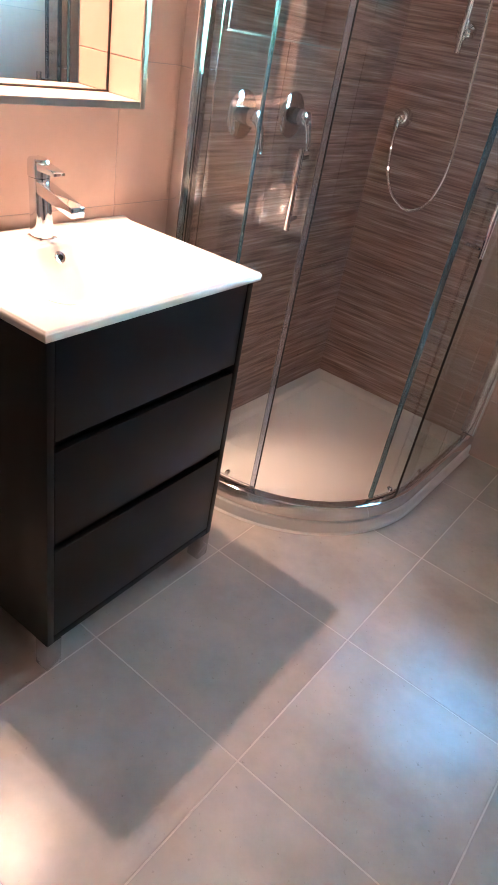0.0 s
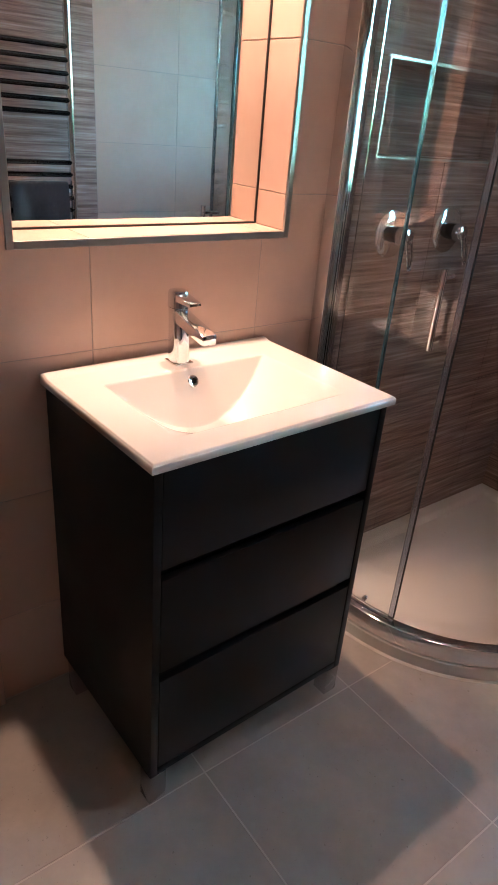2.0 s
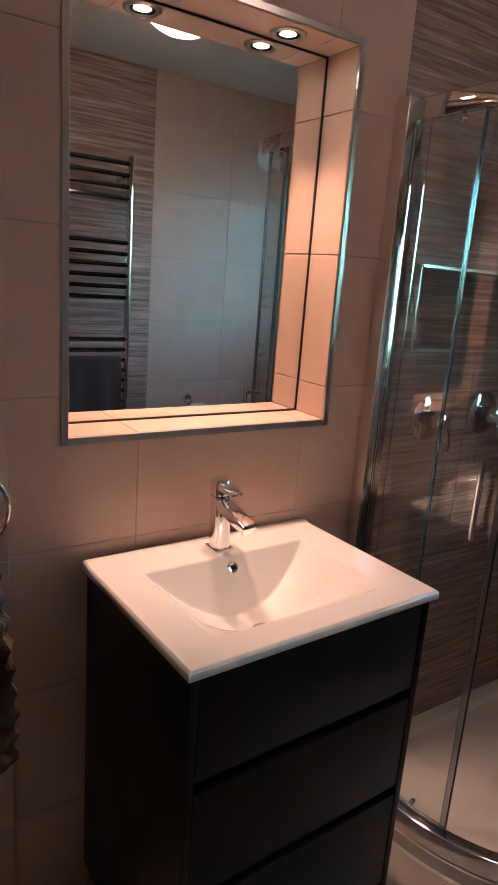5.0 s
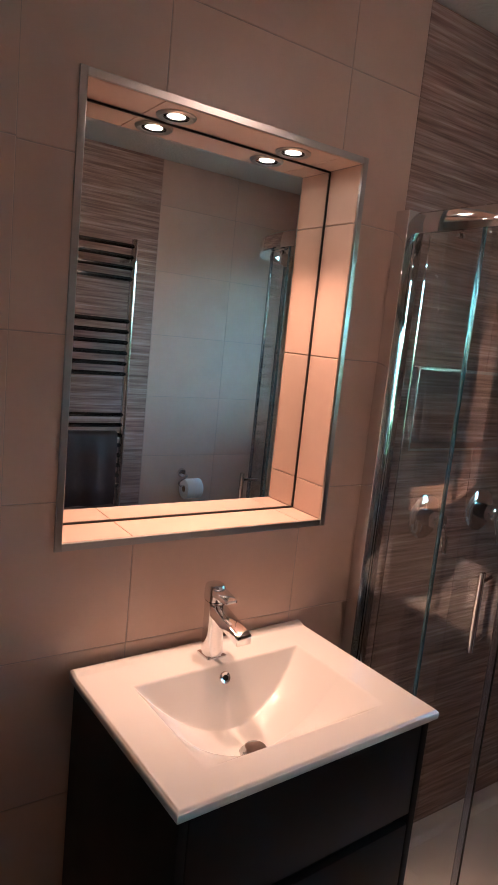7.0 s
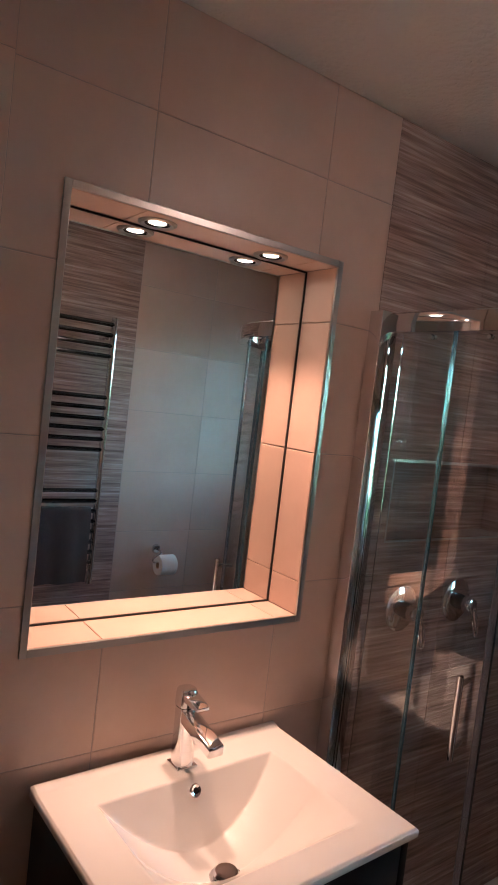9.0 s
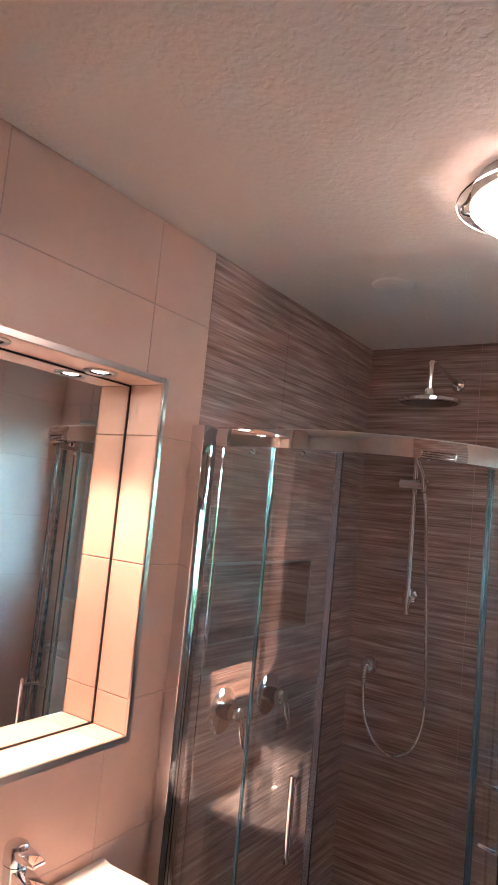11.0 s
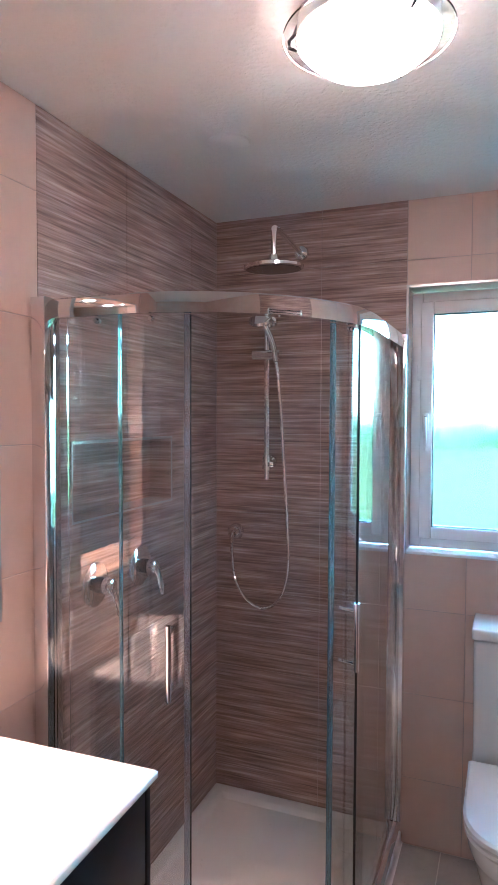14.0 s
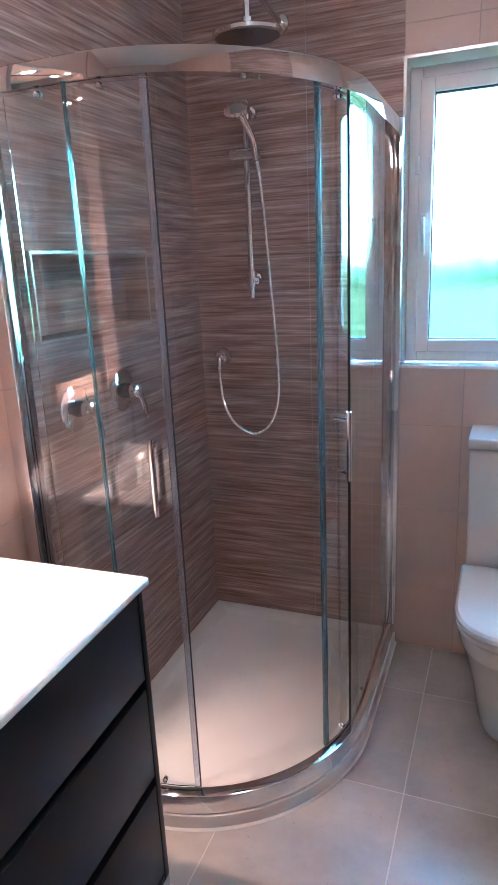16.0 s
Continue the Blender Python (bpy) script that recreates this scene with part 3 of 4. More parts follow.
slider = part("slider", tube([(RX - 0.052, RY - 0.014, 1.862), (RX - 0.048, RY - 0.014, 1.862), (RX + 0.056, RY - 0.014, 1.862), (RX + 0.060, RY - 0.014, 1.862)], 0.020, 16), CHROME, rail, "chrome sliding holder")
hs = thing("hand_shower", "chrome hand shower resting in its slide holder", "hand shower")
pipe_fit("grip", hs, curve_pts([(RX + 0.052, RY - 0.045, 1.835), (RX + 0.044, RY - 0.055, 1.90), (RX + 0.020, RY - 0.075, 1.965), (RX + 0.006, RY - 0.085, 1.985)], 6), 0.0115, "chrome grip")
part("spray_face", lathe([(0, 0.020), (0.020, 0.018), (0.042, 0.006), (0.045, -0.004), (0.042, -0.010), (0, -0.011)], 32, Matrix.Translation((RX + 0.006, RY - 0.092, 1.990)) @ pose(0, 0, 0, 38, 0, 8)), CHROME, hs, "round chrome spray head")
HOSE = [(RX + 0.053, RY - 0.045, 1.833), (RX + 0.056, RY - 0.02, 1.76), (RX + 0.062, RY + 0.01, 1.55), (0.320, -0.046, 1.36), (0.332, -0.040, 1.12), (0.328, -0.038, 0.985), (0.292, -0.038, 0.885), (0.225, -0.040, 0.845), (0.150, -0.042, 0.880), (0.106, -0.045, 0.955), (0.094, -0.050, 1.05), (0.093, -0.052, 1.110)]
bm = bmesh.new()
hp = curve_pts(HOSE, 34)
tube(hp, 0.0074, 8, bm)
for i, v in enumerate(bm.verts):
    if (i // 8) % 2:
        c = hp[i // 8]
        v.co = c + (v.co - c) * 0.82
part("hose", bm, CHROME, hs, "ribbed metal hose", True)
outlet = thing("hose_outlet", "small chrome wall elbow feeding the shower hose", "wall outlet")
part("outlet_disc", lathe([(0, 0.036), (0.020, 0.035), (0.031, 0.023), (0.034, 0.0)], 28, pose(0.092, -0.001, 1.145, 90)), CHROME, outlet)
pipe_fit("elbow", outlet, curve_pts([(0.092, -0.010, 1.145), (0.092, -0.040, 1.142), (0.0925, -0.050, 1.129), (0.093, -0.052, 1.104)], 6), 0.0105)


def mixer(y, z):
    mx = thing("shower_mixer", "chrome concealed shower mixer with loop lever", "mixer", "shower mixers", at=(0, y, z))
    part("plate", lathe([(0, 0.012), (0.040, 0.011), (0.058, 0.008), (0.066, 0.004), (0.067, 0.0)], 48, pose(0.001, 0, 0, 0, 90)), CHROME, mx, "round chrome plate")
    # sleeve in dark metal: shade behind the knob is put into its colour
    part("sleeve", lathe([(0.024, 0.010), (0.0225, 0.034), (0.0215, 0.036)], 30, pose(0.001, 0, 0, 0, 90)), DARK_CHROME, mx, "chrome sleeve with its shade put into a dark colour")
    part("knob", lathe([(0.0225, 0.036), (0.0245, 0.038), (0.0245, 0.056), (0.021, 0.063), (0.012, 0.066), (0, 0.067)], 32, pose(0.001, 0, 0, 0, 90)), CHROME, mx, "round chrome knob")
    lv = [(0.058, 0.011, 0.004), (0.070, 0.011, -0.018), (0.080, 0.010, -0.052), (0.085, 0.005, -0.080), (0.086, 0.0, -0.084), (0.085, -0.005, -0.080), (0.080, -0.010, -0.052), (0.070, -0.011, -0.018), (0.058, -0.011, 0.004)]
    part("lever", tube(curve_pts(lv, 6), 0.0038, 10), CHROME, mx, "open loop lever")
    return mx


mixer(-0.610, 1.124)
mixer(-0.857, 1.120)
# shower recess
y0, y1, z0, z1 = SOAP
soap = thing("trim", "steel-edged shelf recess in the striped shower wall", "recess", kind="structure")
part("recess_back", box(-SOAP_D - 0.03, -SOAP_D, y0 - 0.01, y1 + 0.01, z0 - 0.01, z1 + 0.01), STRIPE, soap, smooth=False)
for a in ((-SOAP_D, -0.003, y0 - 0.004, y0 + 0.003, z0, z1), (-SOAP_D, -0.003, y1 - 0.003, y1 + 0.004, z0, z1), (-SOAP_D, -0.003, y0 + 0.003, y1 - 0.003, z0 - 0.004, z0 + 0.003), (-SOAP_D, -0.003, y0 + 0.003, y1 - 0.003, z1 - 0.003, z1 + 0.004)):
    part("tile", box(*a), STRIPE, soap, smooth=False)
bm = bmesh.new()
for a in ((-0.004, 0.0012, y0 - 0.005, y0 + 0.0005, z0 - 0.005, z1 + 0.006), (-0.004, 0.0012, y1 - 0.0005, y1 + 0.005, z0 - 0.005, z1 + 0.006), (-0.004, 0.0010, y0 + 0.0005, y1 - 0.0005, z0 - 0.005, z0 + 0.0005), (-0.005, 0.0025, y0 + 0.0005, y1 - 0.0005, z1 - 0.003, z1 + 0.006)):
    box(*a, 0.0008, 1, bm=bm)
part("edge_trim", bm, STEEL, soap, "steel tile edging")

# ---- vanity ----
VY0, VY1, VX, VZ = -1.897, -1.285, 0.457, 0.868
basin = thing("washbasin", "white ceramic inset washbasin top on the black cabinet", "washbasin")
yc = (VY0 + VY1) / 2
bm = bmesh.new()


def smooth_step(a, b, v):
    t = min(1, max(0, (v - a) / (b - a)))
    return t * t * (3 - 2 * t)


def basin_z(x, y):
    u = (y - yc) / 0.216
    dip = 0.0
    if abs(u) < 1 and 0.108 < x < 0.390:
        dish = 0.120 * (1 - abs(u) ** 2.0) * min(1.0, (0.390 - x) / 0.13) ** 0.8
        back = 2.0 * (x - 0.108)
        k = 0.006       # rounds the crease where the back slope meets the dish
        h = max(0.0, k - abs(dish - back)) / k
        dip = max(0.0, min(dish, back) - h * h * k / 4)
    lip = 0.006 * smooth_step(0.035, 0.012, x)
    edge = min(x - 0.001, VX - x, y - VY0, VY1 - y)
    return VZ - dip + lip - 0.005 * (1 - smooth_step(0, 0.007, edge)) ** 2


def spaced(a, b, dense, count):
    vals = {a, b, *[a + (b - a) * k / count for k in range(count + 1)]}
    for d0, d1, c in dense:
        vals |= {d0 + (d1 - d0) * k / c for k in range(c + 1)}
    return sorted(vals)


xs = spaced(0.001, VX, [(0.001, 0.010, 4), (0.012, 0.035, 4), (0.104, 0.396, 96), (VX - 0.010, VX, 6)], 46)
ys = spaced(VY0, VY1, [(VY0, VY0 + 0.010, 6), (VY1 - 0.010, VY1, 6)], 150)
grid = [[bm.verts.new((x, y, basin_z(x, y))) for y in ys] for x in xs]
for i in range(len(xs) - 1):
    for j in range(len(ys) - 1):
        bm.faces.new((grid[i][j], grid[i + 1][j], grid[i + 1][j + 1], grid[i][j + 1]))
edge = [grid[0][j] for j in range(len(ys))] + [grid[i][-1] for i in range(1, len(xs))] + [grid[-1][j] for j in range(len(ys) - 2, -1, -1)] + [grid[i][0] for i in range(len(xs) - 2, 0, -1)]
low = [bm.verts.new((v.co.x, v.co.y, VZ - 0.019)) for v in edge]
for k in range(len(edge)):
    bm.faces.new((edge[k], edge[(k + 1) % len(edge)], low[(k + 1) % len(edge)], low[k]))
new_top = new("basin_top", mesh_of("basin_top", bm, CERAMIC, True, 75))
new_top.parent = basin
ovx, ovz = 0.1215, VZ - 0.0265
part("overflow_ring", lathe([(0.0065, 0.004), (0.0115, 0.005), (0.0140, 0.002), (0.0130, -0.004), (0.0065, -0.004), (0.0065, 0.004)], 28, pose(ovx, -1.590, ovz, 0, 63)), CHROME, basin, "chrome overflow ring")
# flat near-black disc: the hole's shade is painted, nothing is cut
part("overflow_shade", lathe([(0, 0.0015), (0.0066, 0.0015), (0.0066, -0.004)], 20, pose(ovx, -1.590, ovz, 0, 63)), SHADE_BLACK, basin, "near-black disc painted as the shade in the overflow hole")
dz = basin_z(0.262, -1.598)
drain = part("pop_up_waste", lathe([(0, 0.011), (0.022, 0.010), (0.026, 0.006), (0.024, 0.003), (0.012, 0.0), (0, 0.0)], 32, pose(0.262, -1.598, dz + 0.004)), CHROME, basin, "chrome pop-up plug")
part("waste_ring", lathe([(0.020, 0.002), (0.031, 0.003), (0.034, 0.0), (0.031, -0.004)], 32, pose(0.262, -1.598, dz + 0.002, 0, -6)), CHROME, basin, "chrome waste ring")

cab = thing("vanity_cabinet", "matt black three-drawer vanity cabinet on short metal legs", "cabinet")
CY0, CY1, CX, CZ0, CZ1 = VY0 + 0.010, VY1 - 0.012, 0.446, 0.076, VZ - 0.0195
T = 0.018
part("side_panel", box(0.003, CX, CY0, CY0 + T, CZ0, CZ1, 0.0015), BLACK, cab)
part("side_panel", box(0.003, CX, CY1 - T, CY1, CZ0, CZ1, 0.0015), BLACK, cab)
part("base_panel", box(0.003, CX - 0.002, CY0 + T, CY1 - T, CZ0, CZ0 + 0.018, 0.001), BLACK, cab)
# solid near-black blocks paint the shade seen through the drawer gaps
part("carcass", box(0.004, CX - 0.040, CY0 + T, CY1 - T, CZ0 + 0.018, CZ1 - 0.16), SHADE_BLACK, cab, "near-black block painted as the shade inside the cabinet", smooth=False)
part("carcass_top", box(CX - 0.060, CX - 0.040, CY0 + T, CY1 - T, CZ1 - 0.16, CZ1 - 0.001), SHADE_BLACK, cab, "near-black block painted as the shade inside the cabinet", smooth=False)
for a, b in ((0.634, CZ1 - 0.003), (0.379, 0.610), (0.098, 0.354)):
    part("drawer_front", box(CX - 0.019, CX - 0.001, CY0 + T + 0.002, CY1 - T - 0.002, a, b, 0.0018), BLACK, cab)
for y in (CY0 + 0.0205, CY1 - 0.0205):
    for x in (CX - 0.0215, 0.05):
        bm = bmesh.new()
        box(x - 0.021, x + 0.021, y - 0.021, y + 0.021, FZ, CZ0 - 0.0005, 0.0015, bm=bm)
        part("leg", bm, LEG_METAL, cab, "square satin chrome leg")

tap = thing("basin_mixer_tap", "chrome single-lever basin mixer tap", "tap", at=(0.062, -1.590, VZ - 0.001))
part("base", box(-0.024, 0.024, -0.025, 0.025, 0.0, 0.006, 0.002), CHROME, tap)
bm = bmesh.new()
prof = [(0.006, 0.0235, 0.0225, 0.0), (0.04, 0.0225, 0.0215, -0.002), (0.10, 0.021, 0.0205, -0.006), (0.128, 0.021, 0.0205, -0.008)]
rings = []
for z, hx_, hy_, sx in prof:
    ring_ = []
    for k in range(24):
        c_, s_ = math.cos(k * math.pi / 12), math.sin(k * math.pi / 12)
        ring_.append(bm.verts.new((sx + hx_ * math.copysign(abs(c_) ** 0.7, c_), hy_ * math.copysign(abs(s_) ** 0.7, s_), z)))
    rings.append(ring_)
for a, b in zip(rings, rings[1:]):
    for k in range(24):
        bm.faces.new((a[k], a[(k + 1) % 24], b[(k + 1) % 24], b[k]))
bm.faces.new(rings[0][::-1])
bm.faces.new(rings[-1])
part("tap_body", bm, CHROME, tap)
bm = box(0.0, 0.116, -0.0185, 0.0185, -0.0135, 0.0135, 0.0028)
for v in bm.verts:
    k = v.co.x / 0.116
    v.co.z *= 1 - 0.18 * k
    v.co.z += 0.112 - 0.026 * k
part("spout", bm, CHROME, tap, "flat square-edged spout")
part("aerator", lathe([(0, -0.004), (0.009, -0.004), (0.0095, 0.004)], 20, pose(0.102, 0, 0.077)), DARK_CHROME, tap)
bm = bmesh.new()
rings = []
for z, grow in ((0.1285, 0.97), (0.1300, 1.03), (0.152, 1.03), (0.162, 0.98), (0.166, 0.86), (0.1675, 0.60)):
    ring_ = []
    for k in range(24):
        c_, s_ = math.cos(k * math.pi / 12), math.sin(k * math.pi / 12)
        ring_.append(bm.verts.new((-0.009 + 0.0215 * grow * math.copysign(abs(c_) ** 0.7, c_), 0.021 * grow * math.copysign(abs(s_) ** 0.7, s_), z)))
    rings.append(ring_)
for a, b in zip(rings, rings[1:]):
    for k in range(24):
        bm.faces.new((a[k], a[(k + 1) % 24], b[(k + 1) % 24], b[k]))
bm.faces.new(rings[0][::-1])
bm.faces.new(rings[-1])
cap = part("lever_cap", bm, CHROME, tap, "chrome cap turning on the tap body")
bm = box(-0.012, 0.058, -0.0185, 0.0185, -0.010, 0.010, 0.003)
for v in bm.verts:
    k = max(0.0, v.co.x + 0.004) / 0.062
    v.co.y *= 1 - 0.16 * k
    v.co.z = v.co.z * (1 - 0.66 * k) + 0.1535 - 0.006 * k
part("lever", bm, CHROME, cap, "flat chrome lever")

# the vanity stands a little askew to the wall
askew = Matrix.Translation((0.2385, -1.591, 0)) @ Matrix.Rotation(radians(1.8), 4, "Z") @ Matrix.Translation((-0.2325, 1.591, 0))
for ob in (basin, cab, tap):
    ob.matrix_world = askew @ Matrix.Translation(ob.location)

# ---- toilet ----
wc = thing("toilet", "white close-coupled ceramic toilet with closed lid against the wall", "toilet")
QX0, QX1 = 1.034, 1.404
qc = (QX0 + QX1) / 2


def d_shape(w, back, front, z, n_=28, square=2.6):
    """Outline of a seat: straight at the back, rounded at the front."""
    pts = [(qc - w, back)]
    for k in range(n_ + 1):
        a = math.pi * k / n_
        c, s = math.cos(a), math.sin(a)
        px = -w * math.copysign(abs(c) ** (2 / square), c)
        py = abs(s) ** (2 / square)
        pts.append((qc + px, (back * 0.45 + front * 0.55) + (front - (back * 0.45 + front * 0.55)) * py))
    pts.append((qc + w, back))
    return [(x, y, z) for x, y in pts]


def loft(rows, cap0=True, cap1=True):
    bm = bmesh.new()
    rs = [[bm.verts.new(p) for p in row] for row in rows]
    k = len(rs[0])
    for a, b in zip(rs, rs[1:]):
        for i in range(k):
            bm.faces.new((a[i], a[(i + 1) % k], b[(i + 1) % k], b[i]))
    if cap0:
        bm.faces.new(rs[0][::-1])
    if cap1:
        bm.faces.new(rs[-1])
    return bm


part("pan", loft([d_shape(0.105, -0.02, -0.470, FZ), d_shape(0.112, -0.02, -0.480, FZ + 0.02), d_shape(0.135, -0.02, -0.530, 0.1664), d_shape(0.162, -0.02, -0.590, 0.2912), d_shape(0.176, -0.02, -0.632, 0.3484), d_shape(0.180, -0.02, -0.645, 0.364), d_shape(0.182, -0.02, -0.650, 0.4108), d_shape(0.178, -0.02, -0.645, 0.416)]), CERAMIC, wc)
part("seat", loft([d_shape(0.180, -0.205, -0.648, 0.4202), d_shape(0.185, -0.200, -0.654, 0.4243), d_shape(0.185, -0.200, -0.654, 0.4347), d_shape(0.181, -0.205, -0.648, 0.4378)]), UPVC, wc, "white seat ring")
part("lid", loft([d_shape(0.182, -0.200, -0.650, 0.441), d_shape(0.187, -0.197, -0.656, 0.4451), d_shape(0.187, -0.197, -0.656, 0.4576), d_shape(0.180, -0.203, -0.648, 0.4649), d_shape(0.14, -0.215, -0.60, 0.468)]), UPVC, wc, "closed white lid")
bm = box(QX0 + 0.006, QX1 - 0.006, -0.190, -0.004, 0.42, 0.871, 0.012, 3)
for v in bm.verts:
    if v.co.z < 0.5:
        v.co.x = qc + (v.co.x - qc) * 0.97
part("cistern", bm, CERAMIC, wc)
part("cistern_lid", box(QX0, QX1, -0.198, -0.004, 0.874, 0.914, 0.008, 3), CERAMIC, wc, "flat cistern lid")
part("flush_button", lathe([(0, 0.006), (0.020, 0.006), (0.023, 0.0)], 28, pose(qc, -0.10, 0.914)), CHROME, wc, "chrome flush button")

# ---- east wall: towel radiator and roll holder ----
rad = thing("towel_radiator", "tall dark chrome ladder towel radiator on the striped band", "radiator")
RY0, RY1, RZ0, RZ1, RXF = -1.53, -1.03, 0.66, 1.995, EAST - 0.085
for y in (RY0, RY1):
    part("post", tube([(RXF, y, RZ0), (RXF, y, RZ0 + 0.004), (RXF, y, RZ1 - 0.004), (RXF, y, RZ1)], 0.016, 16), CHROME, rad, "upright chrome post")
for top, count in ((RZ1 - 0.035, 4), (RZ1 - 0.395, 6), (RZ1 - 0.860, 8)):
    for k in range(count):
        zb = top - 0.052 * k
        part("bar", tube([(RXF - 0.004, RY0, zb), (RXF - 0.010, RY0 + 0.12, zb), (RXF - 0.012, (RY0 + RY1) / 2, zb), (RXF - 0.010, RY1 - 0.12, zb), (RXF - 0.004, RY1, zb)], 0.0105, 10), DARK_CHROME, rad)
for y in (RY0 + 0.05, RY1 - 0.03):
    for z in (RZ0 + 0.12, RZ1 - 0.10):
        part("bracket", tube([(EAST - 0.001, y, z), (RXF + 0.006, y, z)], 0.012, 12), CHROME, rad, "chrome wall bracket")


def hung_cloth(name, label, mat, yc_, width, xf, ztop, drop_front, drop_back, seed):
    """A folded towel over a bar: two hanging leaves and a rounded top."""
    ob = thing(name, label, "towel")
    bm = bmesh.new()
    nseg, rows = 18, []
    pathp = [(xf + 0.020, ztop - drop_back * (1 - k / 12)) for k in range(12)]
    pathp += [(xf + 0.020 * math.cos(a), ztop + 0.020 * math.sin(a)) for a in [math.pi * k / 8 for k in range(9)]]
    pathp += [(xf - 0.020, ztop - drop_front * k / 18) for k in range(1, 19)]
    for i, (x, z) in enumerate(pathp):
        row = []
        for j in range(nseg + 1):
            u = j / nseg
            fold = 0.010 * math.sin(u * 11 + seed) * min(1, abs(z - ztop) / 0.15) + 0.006 * noise.noise((u * 6, z * 7, seed))
            row.append(bm.verts.new((x + fold * (1 if i < 14 else -1) * 0.6, yc_ + (u - 0.5) * width + 0.006 * noise.noise((z * 9, u, seed)), z + 0.004 * noise.noise((u * 9, i, seed)))))
        rows.append(row)
    for a, b in zip(rows, rows[1:]):
        for j in range(nseg):
            bm.faces.new((a[j], a[j + 1], b[j + 1], b[j]))
    bmesh.ops.recalc_face_normals(bm, faces=bm.faces)
    bmesh.ops.solidify(bm, geom=bm.faces[:], thickness=0.006)
    part("cloth", bm, mat, ob)
    return ob


hung_cloth("bath_towel", "charcoal terry towel folded over the radiator bars", TOWEL_GREY, -1.20, 0.27, RXF - 0.012, 1.035, 0.36, 0.30, 1.3)

tp = thing("roll_holder", "chrome open toilet roll holder on the tiled wall", "roll holder")
PY, PZ = -0.60, 0.80
part("rose", lathe([(0, 0.014), (0.020, 0.013), (0.025, 0.006), (0.026, 0.0)], 28, pose(EAST - 0.001, PY - 0.02, PZ, 0, -90)), CHROME, tp)
pipe_fit("arm", tp, curve_pts([(EAST - 0.008, PY - 0.02, PZ), (EAST - 0.055, PY - 0.02, PZ), (EAST - 0.068, PY - 0.025, PZ - 0.010), (EAST - 0.070, PY - 0.065, PZ - 0.035), (EAST - 0.070, PY - 0.062, PZ - 0.055), (EAST - 0.070, PY - 0.03, PZ - 0.060), (EAST - 0.070, PY + 0.075, PZ - 0.060)], 6), 0.0055)
roll = thing("toilet_roll", "white toilet paper roll hanging on its holder", "toilet roll", at=(EAST - 0.070, PY + 0.01, PZ - 0.074))
part("paper", lathe([(0.020, -0.048), (0.054, -0.048), (0.055, -0.046), (0.055, 0.046), (0.054, 0.048), (0.020, 0.048), (0.020, -0.048)], 40, pose(0, 0, 0, 90)), PAPER, roll)
part("cardboard_core", lathe([(0.0195, -0.047), (0.0195, 0.047), (0.0185, 0.047), (0.0185, -0.047), (0.0195, -0.047)], 28, pose(0, 0, 0, 90)), CARD, roll, "brown cardboard core")

# ---- towel ring on the boxing ----
tr = thing("towel_ring", "chrome towel ring on the tiled boxing", "towel ring")
TRY, TRZ, TRX = -2.140, 1.030, 0.066
part("rose", lathe([(0, 0.014), (0.022, 0.013), (0.026, 0.0)], 28, pose(0.0165, TRY, TRZ + 0.075, 0, 90)), CHROME, tr)
pipe_fit("stem", tr, [(0.020, TRY, TRZ + 0.075), (TRX + 0.002, TRY, TRZ + 0.075)], 0.009)
part("ring", tube([(TRX, TRY + 0.075 * math.sin(2 * math.pi * i / 40), TRZ + 0.075 * math.cos(2 * math.pi * i / 40)) for i in range(40)], 0.0048, 10, closed=True), CHROME, tr, "round chrome ring")
ob = thing("hand_towel", "dark brown braided hand towel hanging from the ring", "towel")
bm = bmesh.new()
rows = []
for i in range(44):
    v = i / 43
    z = TRZ - 0.064 - v * 0.50
    half = 0.034 + 0.038 * min(1, v * 2.2) + 0.006 * math.sin(v * 60)
    thick = 0.016 + 0.010 * min(1, v * 3) + 0.004 * math.cos(v * 60)
    row = []
    for j in range(28):
        a = 2 * math.pi * j / 28
        w = 1 + 0.10 * math.sin(a * 5 + v * 9) + 0.06 * noise.noise((math.cos(a) * 2, math.sin(a) * 2, v * 14))
        row.append(bm.verts.new((TRX + 0.003 + thick * math.sin(a) * w, TRY + 0.004 + half * math.cos(a) * w, z + 0.006 * noise.noise((a, v * 20, 3)))))
    rows.append(row)
for a, b in zip(rows, rows[1:]):
    for j in range(28):
        bm.faces.new((a[j], a[(j + 1) % 28], b[(j + 1) % 28], b[j]))
bm.faces.new(rows[0][::-1])
bm.faces.new(rows[-1])
part("cloth", bm, TOWEL_BROWN, ob)

# ---- tiles, last ----
TILE_MESH = {}


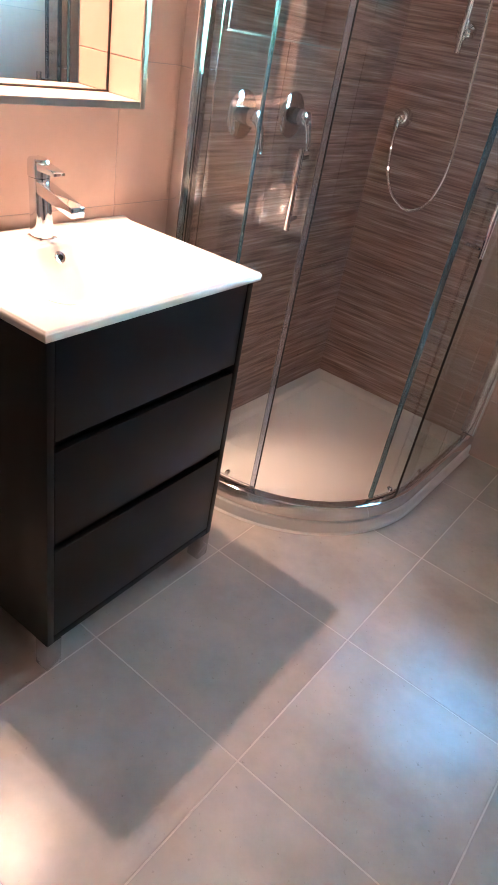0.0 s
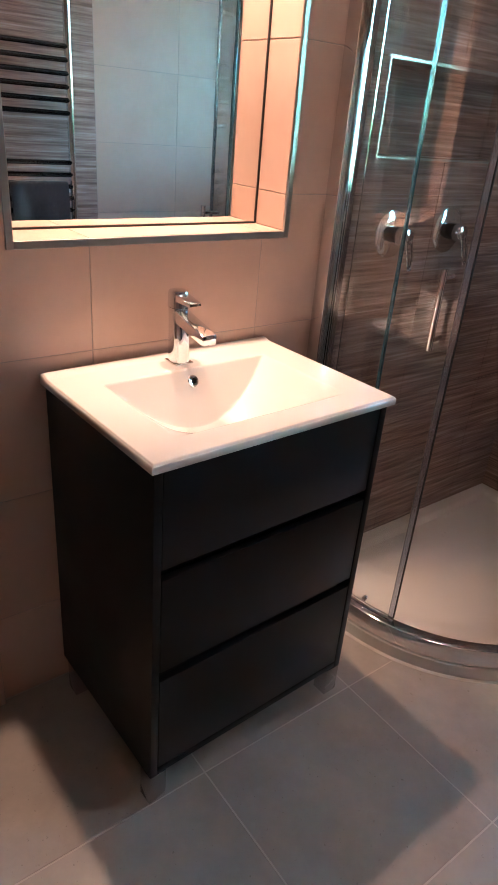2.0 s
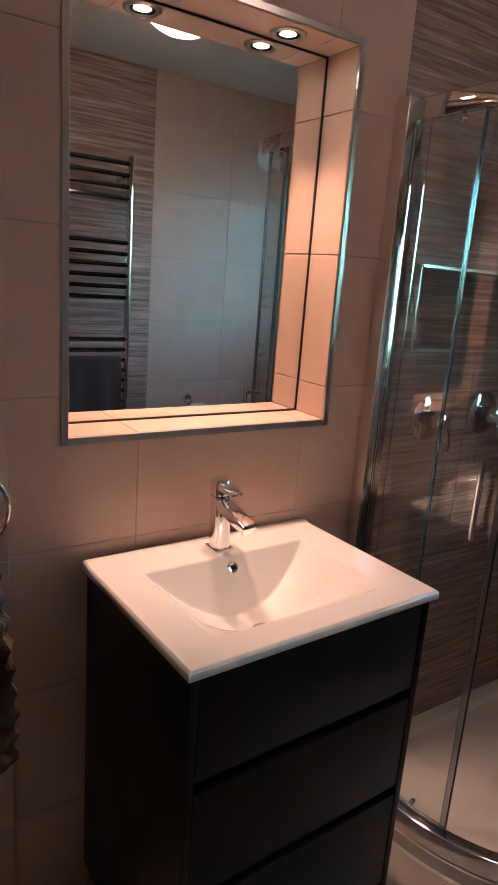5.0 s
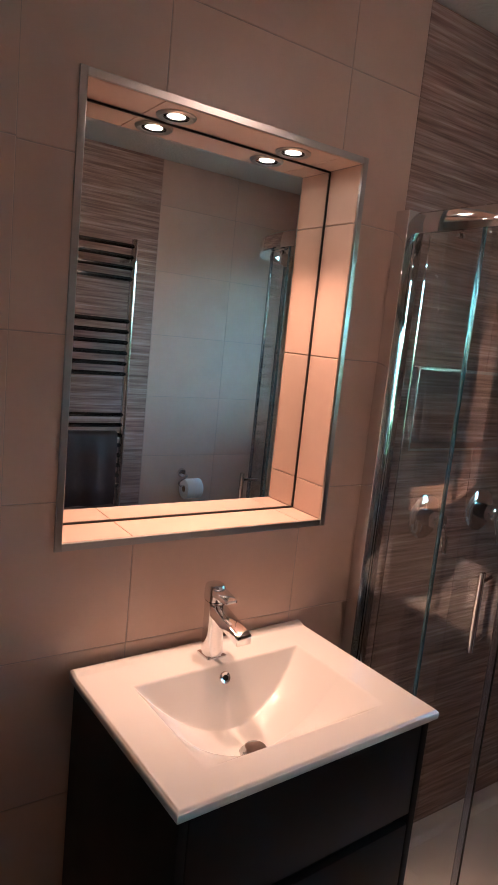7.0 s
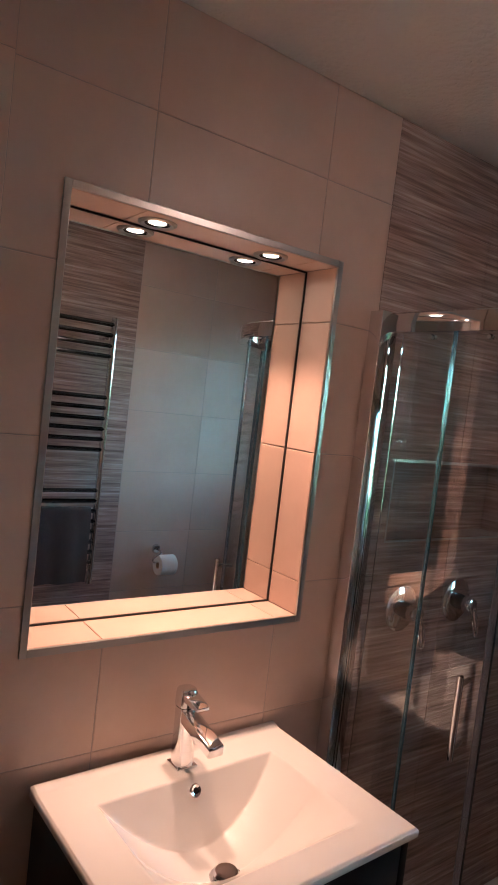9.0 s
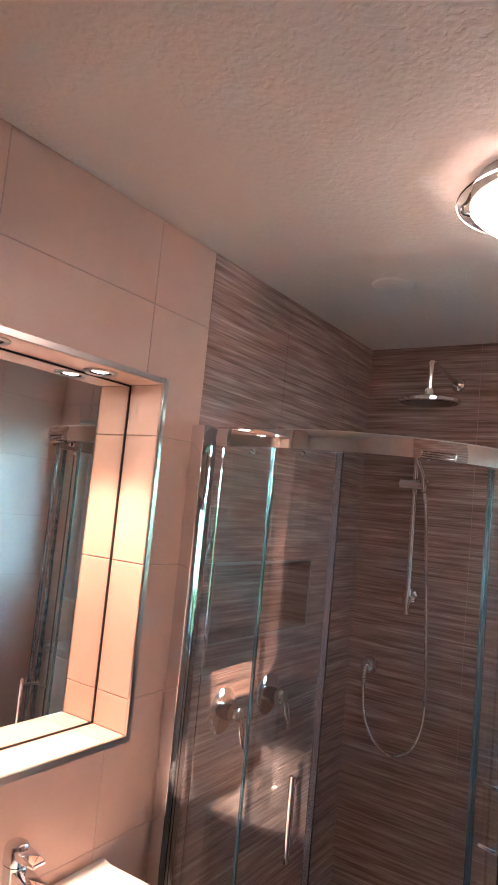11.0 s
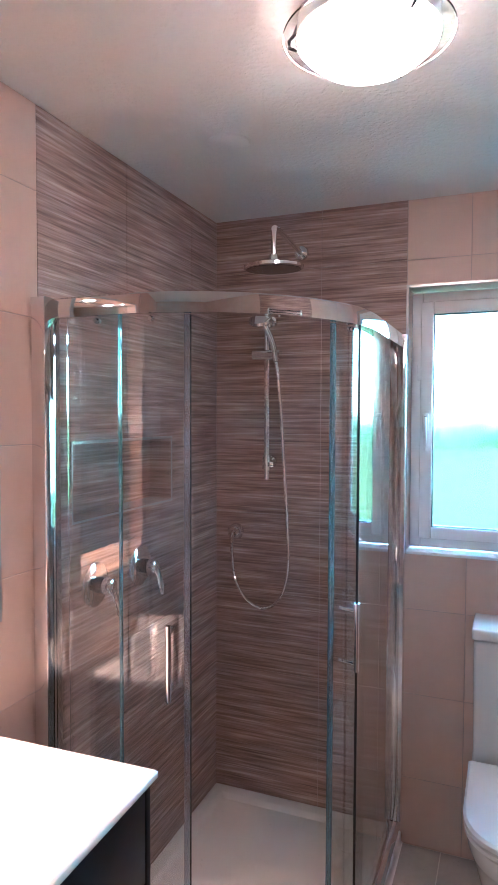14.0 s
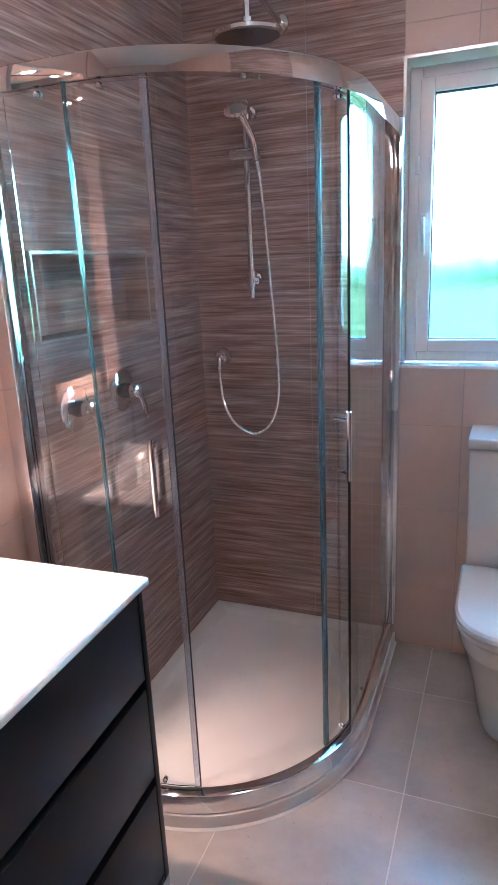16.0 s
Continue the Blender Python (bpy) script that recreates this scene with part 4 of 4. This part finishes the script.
def tile_mesh(w, h, pieces, d, mat, jnt):
    key = (round(w, 4), round(h, 4), tuple(tuple(round(k, 4) for k in p) for p in pieces), mat.name)
    if key not in TILE_MESH:
        bm = bmesh.new()
        c = 0.0010
        for a0, a1, b0, b1 in pieces:
            # joint and rounded edge only along the tile's own outline, not along a cut
            l_, r_, d_, u_ = (jnt / 2 if a0 < 1e-5 else 0), (jnt / 2 if a1 > w - 1e-5 else 0), (jnt / 2 if b0 < 1e-5 else 0), (jnt / 2 if b1 > h - 1e-5 else 0)
            o = ((a0 + l_, b0 + d_), (a1 - r_, b0 + d_), (a1 - r_, b1 - u_), (a0 + l_, b1 - u_))
            k = [c if v else 0 for v in (l_, r_, d_, u_)]
            i = ((o[0][0] + k[0], o[0][1] + k[2]), (o[1][0] - k[1], o[1][1] + k[2]), (o[2][0] - k[1], o[2][1] - k[3]), (o[3][0] + k[0], o[3][1] - k[3]))
            lo = [bm.verts.new((x, y, -d)) for x, y in o]
            mid_ = [bm.verts.new((x, y, -0.0006)) for x, y in o]
            top = [bm.verts.new((x, y, 0)) for x, y in i]
            for p, q in ((lo, mid_), (mid_, top)):
                for j in range(4):
                    bm.faces.new((p[j], p[(j + 1) % 4], q[(j + 1) % 4], q[j]))
            bm.faces.new(top)
        me = bpy.data.meshes.new("tile")
        bm.to_mesh(me)
        bm.free()
        me.materials.append(mat)
        TILE_MESH[key] = me
    return TILE_MESH[key]


def lay(parent, mat, origin, u, v, rect, us, vs, holes=(), jnt=0.0022, depth=0.0018):
    """Tiles on the plane through origin with directions u, v, over rect (a0, a1, b0, b1), cut at the lines us and vs and round the holes."""
    u, v = Vector(u), Vector(v)
    nrm = u.cross(v)
    a0, a1, b0, b1 = rect
    us = [a0] + [k for k in sorted(us) if a0 + 0.01 < k < a1 - 0.01] + [a1]
    vs = [b0] + [k for k in sorted(vs) if b0 + 0.01 < k < b1 - 0.01] + [b1]
    for p0, p1 in zip(us, us[1:]):
        for q0, q1 in zip(vs, vs[1:]):
            rs = rects_without((p0, p1, q0, q1), holes)
            if not rs:
                continue
            ob = new("tile", tile_mesh(p1 - p0, q1 - q0, [(r[0] - p0, r[1] - p0, r[2] - q0, r[3] - q0) for r in rs], depth, mat, jnt))
            ob.parent = parent
            o = Vector(origin) + u * p0 + v * q0
            ob.matrix_local = Matrix(((u.x, v.x, nrm.x, o.x), (u.y, v.y, nrm.y, o.y), (u.z, v.z, nrm.z, o.z), (0, 0, 0, 1)))


GAPS_W = [(NICHE[0] - 0.011, NICHE[1] + 0.011, NICHE[2] - 0.011, NICHE[3] + 0.011), (SOAP[0] - 0.005, SOAP[1] + 0.005, SOAP[2] - 0.005, SOAP[3] + 0.005)]
COLS_W = [-1.776 + 0.45 * k for k in range(-3, 2)]
BAND_ROWS = [0.25 + 0.325 * k for k in range(-1, 8)]
lay(wall_w, WALL_TILE, (0, 0, 0), (0, 1, 0), (0, 0, 1), (-2.052, BAND_W, FZ, H), COLS_W, ROWS, GAPS_W)
lay(wall_w, STRIPE, (0, 0, 0), (0, 1, 0), (0, 0, 1), (BAND_W, 0, FZ, H), [-0.68, -0.23], BAND_ROWS, GAPS_W, 0.0015)
lay(pier, WALL_TILE, (0.016, 0, 0), (0, 1, 0), (0, 0, 1), (SOUTH, -2.052, FZ, H), [-2.518, -2.968, -3.418], ROWS)
GAPS_N = [(WIN[0] - 0.006, WIN[1] + 0.006, WIN[2] - 0.001, WIN[3] + 0.006)]
lay(wall_n, STRIPE, (0, 0, 0), (-1, 0, 0), (0, 0, 1), (-BAND_N, 0, FZ, H), [-0.45], BAND_ROWS, (), 0.0015)
lay(wall_n, WALL_TILE, (0, 0, 0), (-1, 0, 0), (0, 0, 1), (-EAST, -BAND_N, FZ, H), [-1.452, -1.002], ROWS, [(-b, -a, c, d) for a, b, c, d in GAPS_N])
lay(wall_e, WALL_TILE, (EAST, 0, 0), (0, -1, 0), (0, 0, 1), (0, -BAND_E, FZ, H), [0.42], ROWS)
lay(wall_e, STRIPE, (EAST, 0, 0), (0, -1, 0), (0, 0, 1), (-BAND_E, 1.75, FZ, H), [1.32], ROWS, (), 0.0006)
lay(wall_e, WALL_TILE, (EAST, 0, 0), (0, -1, 0), (0, 0, 1), (1.75, -SOUTH, FZ, H), [2.2, 2.65, 3.1, 3.55], ROWS)
lay(wall_s, WALL_TILE, (0, SOUTH, 0), (1, 0, 0), (0, 0, 1), (0.016, EAST, FZ, H), [0.45, 0.9, 1.35], ROWS)
lay(floor, FLOOR_TILE, (0, 0, FZ), (1, 0, 0), (0, 1, 0), (0.0, EAST, SOUTH, 0.0), [-0.009 + 0.4691 * k for k in range(0, 5)], [-1.732 + 0.4792 * k for k in range(-5, 5)], (), 0.004)
